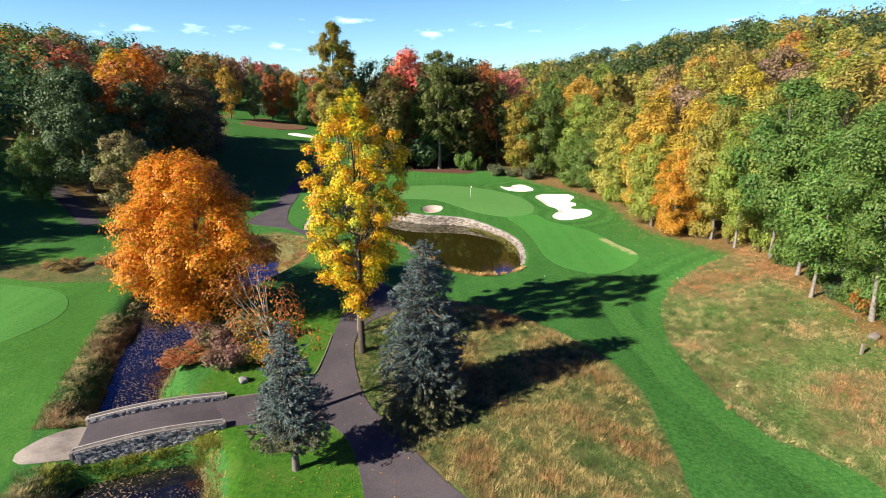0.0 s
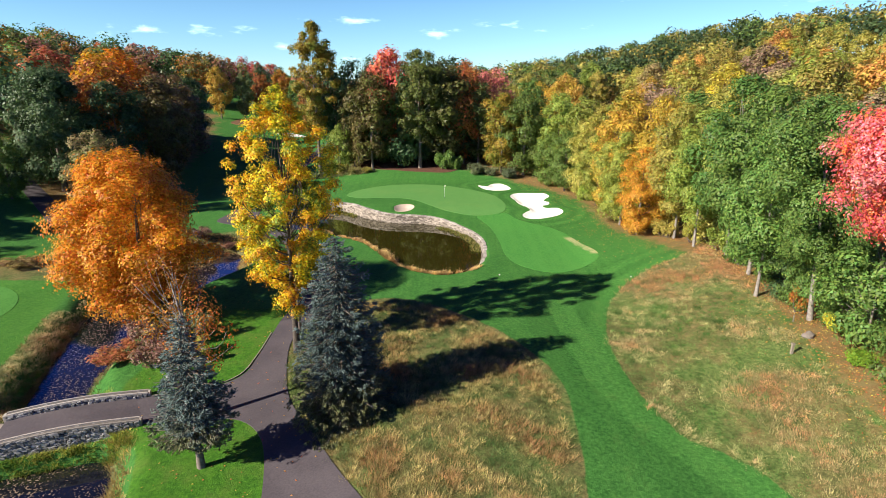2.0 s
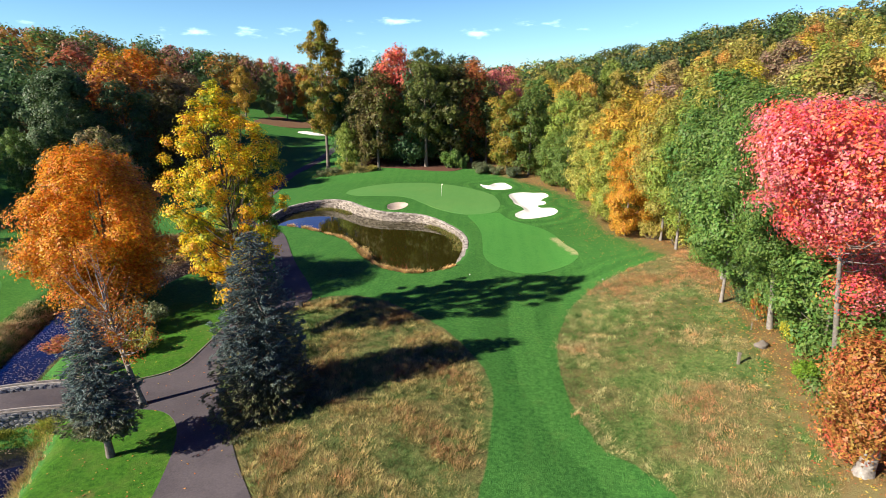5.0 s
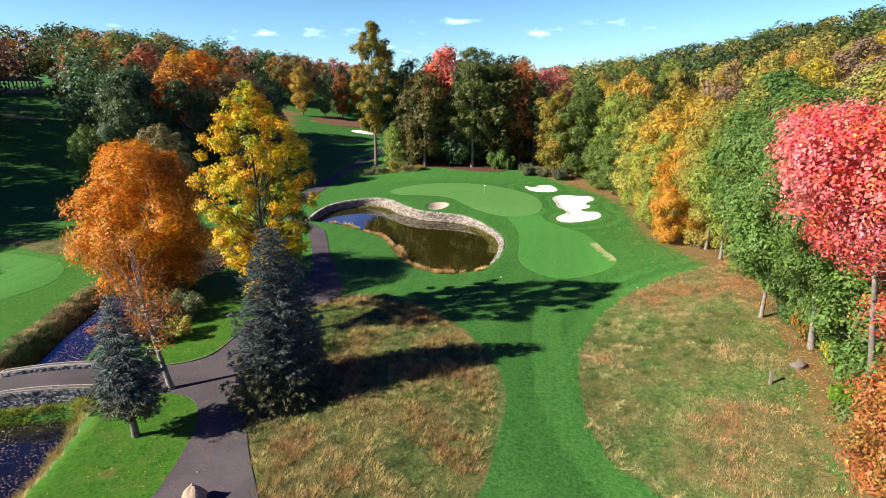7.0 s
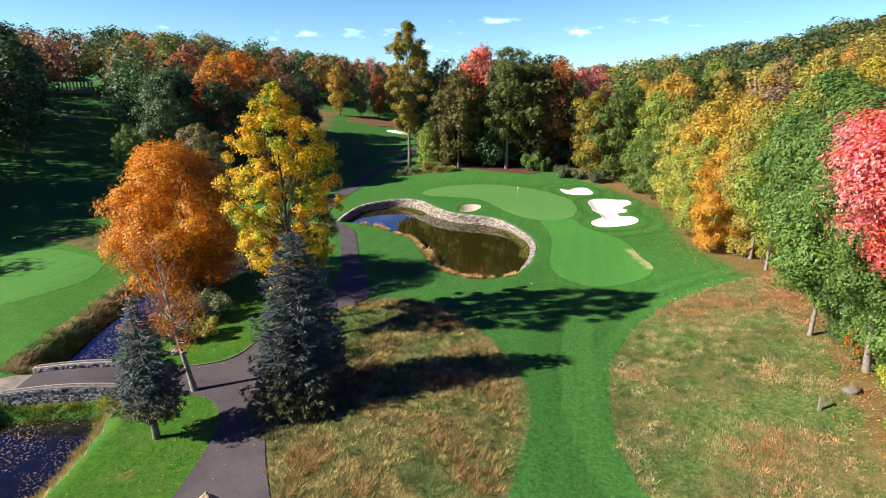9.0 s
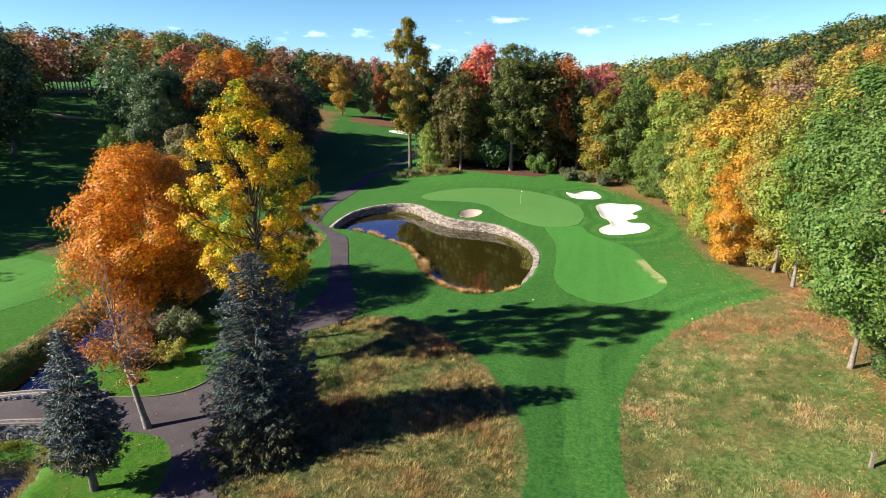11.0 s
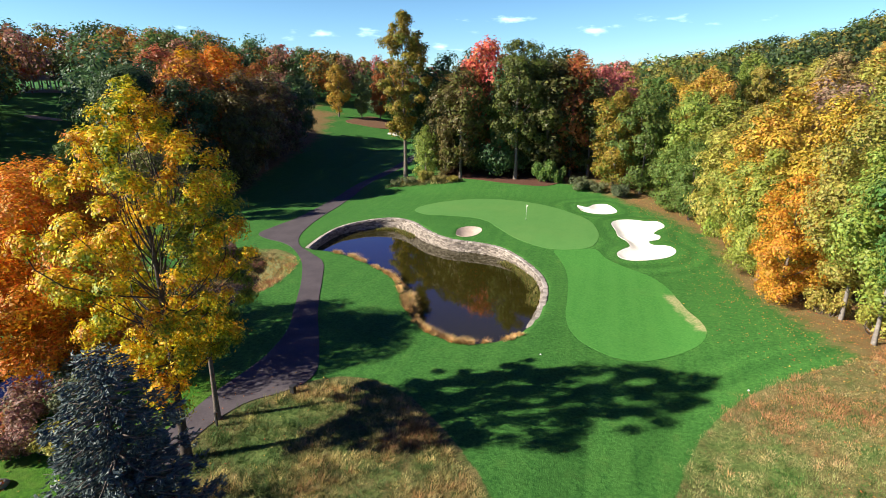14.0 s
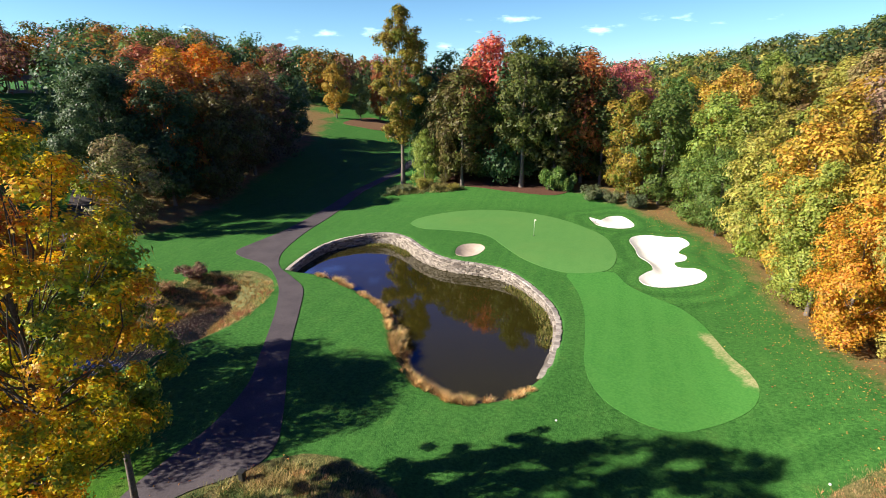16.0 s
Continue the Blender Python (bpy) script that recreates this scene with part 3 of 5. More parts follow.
def patch(name, outline, material, lift, label, category, grid=1.0, z=None, skirt=0.12, kind="structure"):
    """A sheet on the ground inside an outline, with a turned-down rim."""
    P = np.asarray(outline, float)
    lo, hi = P.min(0), P.max(0)
    gx, gy = np.meshgrid(np.arange(lo[0], hi[0], grid), np.arange(lo[1], hi[1], grid))
    q = np.stack([gx.ravel(), gy.ravel()], -1)
    q = q[sdist(P, q[:, 0], q[:, 1]) < -0.35 * grid]
    pts = [Vector(p) for p in np.vstack([P, q])]
    n = len(P)
    v, _, f, *_ = delaunay_2d_cdt(pts, [(i, (i + 1) % n) for i in range(n)], [], 1, 1e-4)
    xy = np.array([tuple(p) for p in v])
    zz = ground_z(xy[:, 0], xy[:, 1]) + lift if z is None else np.full(len(xy), z)
    bm = bmesh.new()
    bv = [bm.verts.new((a, b, c)) for (a, b), c in zip(xy, zz)]
    for t in f:
        try:
            bm.faces.new([bv[k] for k in t])
        except ValueError:
            pass
    if skirt:
        rim = [e for e in bm.edges if e.is_boundary]
        down = {}
        for e in rim:
            for w in e.verts:
                if w not in down:
                    down[w] = (bm.verts.new(w.co), bm.verts.new((w.co.x, w.co.y, w.co.z - skirt)))
        for e in rim:
            a, b = e.verts
            bm.faces.new((down[a][0], down[b][0], down[b][1], down[a][1]))
    bm.normal_update()
    bmesh.ops.reverse_faces(bm, faces=[t for t in bm.faces if t.normal.z < -0.01])
    ob = part_bm(name, bm, material, None, "", True)
    return tagged(ob, label, category, kind=kind)


patch("pond_water", pond_line, M_POND, 0, "still dark olive pond water reflecting sky and trees", "water", 2.0, POND_Z, 0)
patch("creek_water", creek_line, M_CREEK, 0, "dark blue creek water with floating fallen leaves", "water", 2.0, CREEK_Z, 0)
patch("putting_green", curve_pts(GREEN, True, 0.6), M_GREEN, 0.035, "pale smooth oval putting green with flag", "putting green", skirt=0.03)
apron = patch("fairway_apron", curve_pts(APRON, True, 0.6), M_APRON, 0.025, "bright striped mown fairway apron below the green", "fairway", 0.6, skirt=0.02)
spot = np.array([tuple(v.co)[:2] for v in apron.data.vertices])
worn = S(1.7, 0.0, odist(np.array([(22.8, 73.0), (23.8, 69.0), (24.5, 65.0)]), spot[:, 0], spot[:, 1]))
apron.data.attributes.new("worn", "FLOAT", "POINT").data.foreach_set("value", worn.astype(np.float32))
patch("putting_green", curve_pts(LEFT_GREEN, True, 0.8), M_FARGREEN, 0.02, "pale striped mown green across the creek", "putting green", 1.5, skirt=0.02)
patch("cart_path", path_line, M_PATH, 0.05, "dark asphalt cart path winding past the pond", "path", 0.8, None, 0.1)
for b, m, words in zip(bunkers, (M_SAND, M_SAND, M_TANSAND), ("large white sand bunker with lobed grass edge", "white sand bunker behind the green", "small round tan sand bunker above the wall")):
    patch("sand_bunker", b, m, 0.05, words, "bunker", 0.5, None, 0.05)
patch("cart_path", np.vstack([curve_pts([(-78, 104), (-73, 100), (-66, 93.2), (-58.5, 86), (-52, 78.8)], False, 1), curve_pts([(-53.5, 76.6), (-60.5, 83.6), (-68, 91), (-75, 97.8), (-80, 102)], False, 1)]), M_PATH, 0.05, "narrow asphalt cart path beside the far fairway", "path", 1.0, None, 0.1)
FAR_SAND = curve_pts([(-55, 193), (-51, 192), (-47, 192.5), (-45, 194), (-48, 196), (-53, 196.5)], True, 1)
patch("sand_bunker", FAR_SAND, M_SAND, 0.25, "distant white sand bunker on the far fairway", "bunker", 1.5, None, 0.4)
LEFT_SAND = curve_pts([(-136, 131), (-132, 131.2), (-127.5, 133.2), (-127, 134.6), (-131, 134), (-135.6, 133)], True, 1)
patch("sand_bunker", LEFT_SAND, M_TANSAND, 0.25, "narrow shaded sand bunker below the pavilion", "bunker", 1.5, None, 0.4)
FAR_BED = curve_pts([(-74.5, 201), (-67, 199), (-59, 200), (-53, 207), (-54, 214), (-63, 215), (-72, 218)], True, 1)
patch("mulch_bed", FAR_BED, M_LITTER, 0.2, "brown leaf-strewn mulch bed under far trees", "mulch bed", 1.5, None, 0.3)
patch("gravel_landing", curve_pts(GRAVEL, True, 0.5), M_GRAVEL, 0.07, "pale gravel landing at the end of the bridge", "path", 0.7, None, 0.05)
patch("mulch_bed", curve_pts(BED, True, 0.8), M_MULCH, 0.06, "dark red mulch bed under trees behind the green", "mulch bed", 1.0)

# ---- trees ----
def sticks(segs, sides=6):
    """Tapered round limbs: rows of (points, radii)."""
    V, Fc, off = [], [], 0
    for pts, rad in segs:
        P = np.asarray(pts, float)
        n = len(P)
        T = np.gradient(P, axis=0)
        T /= np.linalg.norm(T, axis=1, keepdims=True) + 1e-9
        ref = np.where(np.abs(T[:, 2:3]) > 0.9, np.array([[1.0, 0, 0]]), np.array([[0, 0, 1.0]]))
        U = np.cross(T, ref)
        U /= np.linalg.norm(U, axis=1, keepdims=True) + 1e-9
        W = np.cross(T, U)
        a = np.arange(sides) * 2 * math.pi / sides
        ring = P[:, None] + np.asarray(rad)[:, None, None] * (np.cos(a)[None, :, None] * U[:, None] + np.sin(a)[None, :, None] * W[:, None])
        V.append(ring.reshape(-1, 3))
        for i in range(n - 1):
            for k in range(sides):
                k2 = (k + 1) % sides
                Fc.append((off + i * sides + k, off + i * sides + k2, off + (i + 1) * sides + k2, off + (i + 1) * sides + k))
        off += n * sides
    return np.vstack(V), np.array(Fc)


def limb(rng, a, b, sag=0.1, n=5):
    a, b = np.asarray(a, float), np.asarray(b, float)
    t = np.linspace(0, 1, n)[:, None]
    L = np.linalg.norm(b - a)
    bend = rng.normal(0, 0.085 * L, 3)
    return a + (b - a) * t + np.sin(t * math.pi) * (bend + np.array([0, 0, -sag * L]))


def unit(rng, n):
    d = rng.normal(0, 1, (n, 3))
    return d / np.linalg.norm(d, axis=1, keepdims=True)


def leaf_cards(rng, pos, nrm, size):
    """Small folded leaf sprays at pos, facing nrm."""
    n = len(pos)
    nrm = nrm / (np.linalg.norm(nrm, axis=1, keepdims=True) + 1e-9)
    t = np.cross(nrm, unit(rng, n))
    t /= np.linalg.norm(t, axis=1, keepdims=True) + 1e-9
    b = np.cross(nrm, t)
    s = size * rng.uniform(0.6, 1.35, (n, 1))
    w = s * rng.uniform(0.45, 0.75, (n, 1))
    fold = nrm * s * rng.uniform(-0.35, 0.1, (n, 1))
    V = np.stack([pos - t * s * 0.6, pos + b * w * 0.6 + fold, pos + t * s * 0.7, pos - b * w * 0.6 + fold], 1).reshape(-1, 3)
    return V, np.arange(4 * n).reshape(-1, 4)


def leaf_tris(rng, pos, nrm, size):
    """Single three-cornered leaves, for crowns seen from afar."""
    n = len(pos)
    nrm = nrm / (np.linalg.norm(nrm, axis=1, keepdims=True) + 1e-9)
    t = np.cross(nrm, unit(rng, n))
    t /= np.linalg.norm(t, axis=1, keepdims=True) + 1e-9
    b = np.cross(nrm, t)
    s = size * rng.uniform(0.6, 1.35, (n, 1))
    V = np.stack([pos - t * s * 0.55 - b * s * 0.42, pos - t * s * 0.45 + b * s * 0.45, pos + t * s * 0.62 + b * s * rng.uniform(-0.3, 0.3, (n, 1))], 1).reshape(-1, 3)
    return V, np.arange(3 * n).reshape(-1, 3)


PROFILES = {
    "round": lambda u: np.sqrt(np.clip(1 - (2 * u - 0.9) ** 2 / 1.25, 0, 1)),
    "oval": lambda u: np.sqrt(np.clip(1 - (2 * u - 1) ** 2, 0, 1)) * (1.0 - 0.15 * u),
    "dome": lambda u: np.sqrt(np.clip(1 - u**2, 0, 1)) * np.clip(u * 6 + 0.55, 0, 1),
    "spire": lambda u: np.clip(1.05 - u, 0, 1) ** 0.6 * np.clip(u * 4 + 0.3, 0, 1),
    "tall": lambda u: (0.45 + 0.55 * np.sin(np.clip(u, 0, 1) * math.pi) ** 0.7) * np.clip((1.04 - u) * 4, 0, 1),
}


def make_tree(name, seed, height, radius, bare, profile, clumps, leaves, leaf, trunk_r, bark=None, gap=0.0, lean=(0, 0), clump_size=0.3, limbs=None, fill=0.75, simple=False, leaf_m=None, extra=()):
    """A broad-leaved tree at the origin: an Empty over its trunk with limbs and its crown of leaf sprays."""
    rng = np.random.default_rng(seed)
    prof = PROFILES[profile]
    lean = np.array([*lean, 0.0])
    cs, rs = [], []
    tries = 0
    while len(cs) < clumps and tries < clumps * 30:
        tries += 1
        u = rng.uniform(0, 1)
        r_env = radius * prof(u)
        a = rng.uniform(0, 2 * math.pi)
        wob = 1 + 0.16 * math.sin(2 * a + seed) + 0.12 * math.sin(3 * a + 2.1 * seed + 5 * u)
        rr = r_env * wob * math.sqrt(rng.uniform(0.12, 1)) * 0.86
        c = np.array([rr * math.cos(a), rr * math.sin(a), bare + (height - bare) * u * 0.95]) + lean * u
        r = radius * clump_size * rng.uniform(0.7, 1.3) * (0.65 + 0.35 * min(1, r_env / radius + 0.2))
        if any(np.linalg.norm((c - c2) / (1, 1, 0.8)) < gap * (r + r2) for c2, r2 in zip(cs, rs)):
            continue
        cs.append(c)
        rs.append(r)
    for *c, r in extra:
        cs.append(np.array(c))
        rs.append(r)
    cs, rs = np.array(cs), np.array(rs)
    share = rs**2 / (rs**2).sum()
    k = rng.choice(len(cs), leaves, p=share)
    d = unit(rng, leaves)
    d[:, 2] = np.where((d[:, 2] < -0.2) & (rng.random(leaves) < 0.5), -d[:, 2], d[:, 2])
    lump = 1 + 0.3 * np.sin(d[:, 0] * 5 + k) * np.cos(d[:, 1] * 6 + 2 * k) + rng.normal(0, 0.12, leaves)
    pos = cs[k] + d * (rs[k] * lump * rng.uniform(fill - 0.3, 1.08, leaves) ** 0.7)[:, None] * np.array([1, 1, 0.85])
    centre = np.array([0, 0, bare + 0.45 * (height - bare)]) + lean * 0.5
    out = pos - centre
    out /= np.linalg.norm(out, axis=1, keepdims=True) + 1e-9
    nrm = 0.9 * d + 0.4 * out + np.array([0, 0, 0.3]) + 0.5 * unit(rng, leaves)
    V, Fc = (leaf_tris if simple else leaf_cards)(rng, pos, nrm, leaf)
    tree = new(name)
    crown = part("crown", mesh_np("crown", V, Fc, leaf_m or M_LEAF), tree)
    # trunk and limbs
    top = np.array([0, 0, bare + 0.72 * (height - bare)]) + lean * 0.72
    tz = np.linspace(0, 1, 8)
    tp = np.array([0, 0, -0.4]) + (top - np.array([0, 0, -0.4])) * tz[:, None] + np.stack([np.sin(tz * 5 + seed), np.cos(tz * 4 + seed), 0 * tz], -1) * trunk_r * 0.5 * tz[:, None]
    tr = trunk_r * (1.0 - 0.8 * tz) + trunk_r * 0.3 * np.exp(-tz * 22)
    segs = [(tp, tr)]
    order = rng.permutation(len(cs))[: (limbs or min(len(cs), 14))]
    for i in order:
        u = np.clip((cs[i][2] - bare) / (height - bare), 0.02, 0.95)
        root = np.clip((bare * 0.9 + (cs[i][2] - bare * 0.9) * 0.55) / top[2], 0.12, 0.97)
        a = np.array([np.interp(root, tz, tp[:, j]) for j in range(3)])
        r0 = np.interp(root, tz, tr) * 0.29
        segs.append((limb(rng, a, cs[i]), np.linspace(r0, r0 * 0.2 + 0.01, 5)))
    TV, TF = sticks(segs, 7)
    part("trunk", mesh_np("trunk", TV, TF, bark or M_BARK, True), tree)
    return tree


def make_spruce(name, seed, height, radius, bare, n_cards, trunk_r, skirt=0.66, taper=0.68):
    """A blue spruce: tiers of drooping boughs clothed in short needle sprays."""
    rng = np.random.default_rng(seed)
    pos, nrm, axis, segs = [], [], [], []
    tz = np.linspace(0, 1, 6)
    segs.append((np.stack([0 * tz, 0 * tz, -0.4 + (height + 0.2) * tz], -1), trunk_r * (1.03 - tz) + 0.01 + 0.35 * trunk_r * np.exp(-tz * 25)))
    z = bare
    boughs = []
    while z < height - 0.15:
        u = (z - bare) / (height - bare)
        L0 = radius * (1 - u) ** taper * min(1, skirt + u * 2.2)
        for a in np.arange(0, 2 * math.pi, 2 * math.pi / max(5, int(13 * (1 - u) + 4))) + rng.uniform(0, 6):
            a += rng.normal(0, 0.12)
            boughs.append((z + rng.normal(0, 0.09), a, L0 * rng.uniform(0.66, 1.1) * (1 + 0.16 * math.sin(2 * a + seed) + 0.1 * math.sin(3 * a + 1.3 * z)) + 0.08))
        z += rng.uniform(0.24, 0.34) * (1 - 0.35 * u)
    total = sum(b[2] ** 1.3 for b in boughs)
    for z, a, L in boughs:
        d = np.array([math.cos(a), math.sin(a), 0])
        side = np.array([-math.sin(a), math.cos(a), 0])
        droop, rise = rng.uniform(0.12, 0.3), rng.uniform(0.1, 0.25)
        n = max(6, int(n_cards * L**1.3 / total))
        nc = 3 + int(L * 2.6)
        cs, ca = np.clip(rng.beta(1.7, 0.9, nc), 0.1, 1), rng.uniform(-1, 1, nc)
        c = rng.integers(0, nc, n)
        s = np.clip(cs[c] + rng.normal(0, 0.09 / L, n), 0.05, 1.08)
        across = ca[c] * 0.30 * L * np.sin(np.clip(s, 0.1, 1) * 2.5) + rng.normal(0, 0.08, n)
        hang = -droop * L * s + rise * L * s**3
        p = np.array([0, 0, z]) + d * (L * s)[:, None] + side * across[:, None] + np.array([0, 0, 1]) * (hang - 0.12 * np.abs(across) + rng.normal(0, 0.07, n))[:, None]
        pos.append(p)
        axis.append(d * 0.9 + side * np.sign(across)[:, None] * 0.7 + np.array([0, 0, -0.15]) + 0.45 * unit(rng, n))
        nrm.append(np.array([0, 0, 1.0]) + 0.25 * d + 0.6 * unit(rng, n))
        if L > 0.5:
            t = np.linspace(0, 1, 4)
            segs.append((np.array([0, 0, z]) + d * (L * t)[:, None] + np.array([0, 0, 1]) * (-droop * L * t + rise * L * t**3)[:, None], np.linspace(0.03 + 0.012 * L, 0.008, 4)))
    pos, axis, nrm = np.vstack(pos), np.vstack(axis), np.vstack(nrm)
    n = len(pos)
    axis /= np.linalg.norm(axis, axis=1, keepdims=True)
    b = np.cross(nrm, axis)
    b /= np.linalg.norm(b, axis=1, keepdims=True)
    up = np.cross(axis, b)
    s, w = rng.uniform(0.12, 0.24, (n, 1)), rng.uniform(0.032, 0.058, (n, 1))
    V = np.stack([pos - axis * s * 0.5, pos + b * w - up * 0.04, pos + axis * s * 0.6, pos - b * w - up * 0.04], 1).reshape(-1, 3)
    tree = new(name)
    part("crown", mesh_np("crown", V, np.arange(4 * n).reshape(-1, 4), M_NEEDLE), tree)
    TV, TF = sticks(segs, 6)
    part("trunk", mesh_np("trunk", TV, TF, M_BARK, True), tree)
    return tree


def place(tree, x, y, colour, label, category="tree", group="", turn=0.0, scale=1.0, sink=0.0):
    """Set a tree on the ground in a leaf colour (r, g, b, green)."""
    tree.matrix_basis = Matrix.Translation((x, y, gz(x, y) - sink)) @ pose(0, 0, 0, 0, 0, turn) @ Matrix.Diagonal((scale, scale, scale, 1))
    for c in tree.children:
        if c.name.startswith("crown"):
            c.color = colour
    return tagged(tree, label, category, group)


OAK, GREENLEAF, LIME = (0.070, 0.118, 0.045, 0.12), (0.135, 0.21, 0.046, 0.3), (0.29, 0.32, 0.06, 0.4)
OLIVE, GOLD, YELLOW = (0.40, 0.335, 0.075, 0.4), (0.58, 0.40, 0.055, 0.35), (0.86, 0.58, 0.02, 0.65)
ORANGE, RUST, RED, GREYBROWN = (0.60, 0.235, 0.016, 0.12), (0.38, 0.12, 0.035, 0.2), (0.66, 0.12, 0.105, 0.0), (0.32, 0.22, 0.14, 0.3)
SPRUCE = (0.092, 0.128, 0.120, 0.0)
AMBER = (0.74, 0.39, 0.045, 0.3)

maple = place(make_tree("maple_tree", 3, 16.0, 7.0, 1.6, "oval", 130, 92000, 0.165, 0.34, gap=0.42, clump_size=0.185, fill=0.9, simple=True), -23.0, 47.4, ORANGE, "blazing orange sugar maple in full leaf beside the creek")
maple.scale = (1.08, 1.28, 1.05)
place(make_tree("tulip_tree", 5, 21.6, 5.0, 5.8, "tall", 190, 52000, 0.145, 0.27, M_DARKBARK, gap=0.5, clump_size=0.13, limbs=64, fill=0.55, simple=True, leaf_m=M_TULIP, extra=[(-0.4, -0.9, 4.6, 1.0), (0.5, -0.6, 3.7, 0.8), (0.2, -0.9, 5.4, 0.8), (-0.2, 0.5, 4.4, 0.7)]), -6.7, 40.0, YELLOW, "tall yellow tulip tree thinning beside the cart path")
place(make_tree("tulip_tree", 6, 15.0, 3.3, 5.0, "tall", 95, 24000, 0.145, 0.19, gap=0.5, clump_size=0.15, limbs=60, fill=0.6, simple=True, leaf_m=M_LIMETULIP), -7.5, 43.7, LIME, "slender yellow-green tulip tree at the path edge")
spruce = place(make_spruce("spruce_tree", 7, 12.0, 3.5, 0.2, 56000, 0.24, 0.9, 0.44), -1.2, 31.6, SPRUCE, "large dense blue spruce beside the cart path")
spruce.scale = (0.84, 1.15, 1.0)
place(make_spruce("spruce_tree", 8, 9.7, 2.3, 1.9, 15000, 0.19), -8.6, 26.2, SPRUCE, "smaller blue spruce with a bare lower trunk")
place(make_tree("sycamore_tree", 9, 11.5, 3.4, 3.6, "oval", 60, 2900, 0.14, 0.22, M_WHITEBARK, gap=0.4, lean=(-3.0, 0.6), clump_size=0.22, limbs=44), -9.8, 31.3, (0.52, 0.20, 0.03, 0.3), "leaning half-bare sycamore with pale twisting branches")
place(make_tree("maple_tree", 11, 17.0, 5.6, 9.4, "oval", 150, 76000, 0.122, 0.2, M_PALEBARK, gap=0.3, leaf_m=M_CRIMSON, extra=[(0.6, 0.3, 8.2, 1.6), (-1.4, -1.6, 7.6, 1.5), (1.4, 0.4, 6.8, 1.3), (-0.6, -0.8, 6.2, 1.1)], clump_size=0.18, lean=(-6.2, -4.5), limbs=50, simple=True), 33.0, 29.0, RED, "bright crimson maple at the edge of the wood")
place(make_tree("tree", 12, 17.5, 5.0, 4.6, "oval", 80, 70000, 0.14, 0.2, M_PALEBARK, simple=True, clump_size=0.25, gap=0.5, fill=0.85, lean=(-2.0, 0.0)), 34.6, 39.5, GREENLEAF, "broad green tree leaning over the rough")

place(make_tree("sumac_tree", 13, 7.4, 3.2, 1.9, "round", 60, 24000, 0.12, 0.42, M_WHITEBARK, clump_size=0.24, simple=True, lean=(1.2, 0.4)), 31.4, 24.0, (0.46, 0.13, 0.05, 0.35), "russet-leaved tree on a stout pale trunk")

KINDS = [
    make_tree("tree", 21, 20, 6.0, 2.0, "oval", 58, 9400, 0.41, 0.32, clump_size=0.27, gap=0.5, fill=0.9, simple=True),
    make_tree("tree", 22, 22, 5.2, 2.5, "round", 58, 9000, 0.41, 0.30, clump_size=0.27, gap=0.5, fill=0.9, simple=True),
    make_tree("tree", 23, 18, 6.6, 1.5, "dome", 58, 9800, 0.41, 0.34, clump_size=0.27, gap=0.5, fill=0.9, simple=True),
    make_tree("tree", 24, 21, 4.6, 2.0, "tall", 58, 9000, 0.4, 0.26, clump_size=0.27, gap=0.5, fill=0.9, simple=True),
]
NEAR = [
    make_tree("tree", 31, 17, 5.0, 1.0, "oval", 64, 27000, 0.21, 0.26, clump_size=0.25, gap=0.5, fill=0.85, simple=True),
    make_tree("tree", 32, 15, 4.6, 0.8, "round", 64, 26000, 0.21, 0.24, clump_size=0.25, gap=0.5, fill=0.85, simple=True),
]
NEAR.append(make_tree("tree", 34, 17, 4.8, 3.2, "oval", 64, 26000, 0.21, 0.18, M_PALEBARK, clump_size=0.25, gap=0.5, fill=0.85, simple=True))
MID = [
    make_tree("tree", 35, 17, 5.0, 1.0, "oval", 64, 14000, 0.29, 0.26, clump_size=0.25, gap=0.5, fill=0.9, simple=True),
    make_tree("tree", 36, 15, 4.8, 0.8, "round", 64, 13000, 0.29, 0.24, clump_size=0.25, gap=0.5, fill=0.9, simple=True),
    make_tree("tree", 37, 19, 4.6, 1.6, "tall", 64, 14000, 0.29, 0.25, clump_size=0.25, gap=0.5, fill=0.9, simple=True),
]
SIZES = {MID[0]: 17, MID[1]: 15, MID[2]: 19, NEAR[2]: 17, KINDS[0]: 20, KINDS[1]: 22, KINDS[2]: 18, KINDS[3]: 21, NEAR[0]: 17, NEAR[1]: 15}
used = set()


def wood_tree(kinds, i, x, y, height, colour, label, group="", wide=1.0):
    base = kinds[i % len(kinds)]
    s = height / SIZES[base]
    if base.name in used:
        t = copy_thing(base, Matrix())
    else:
        used.add(base.name)
        t = base
    place(t, x, y, colour, label, "tree", group, (x * 57 + y * 31) % 360, s)
    t.scale = (s * wide, s * wide, s)
    return t


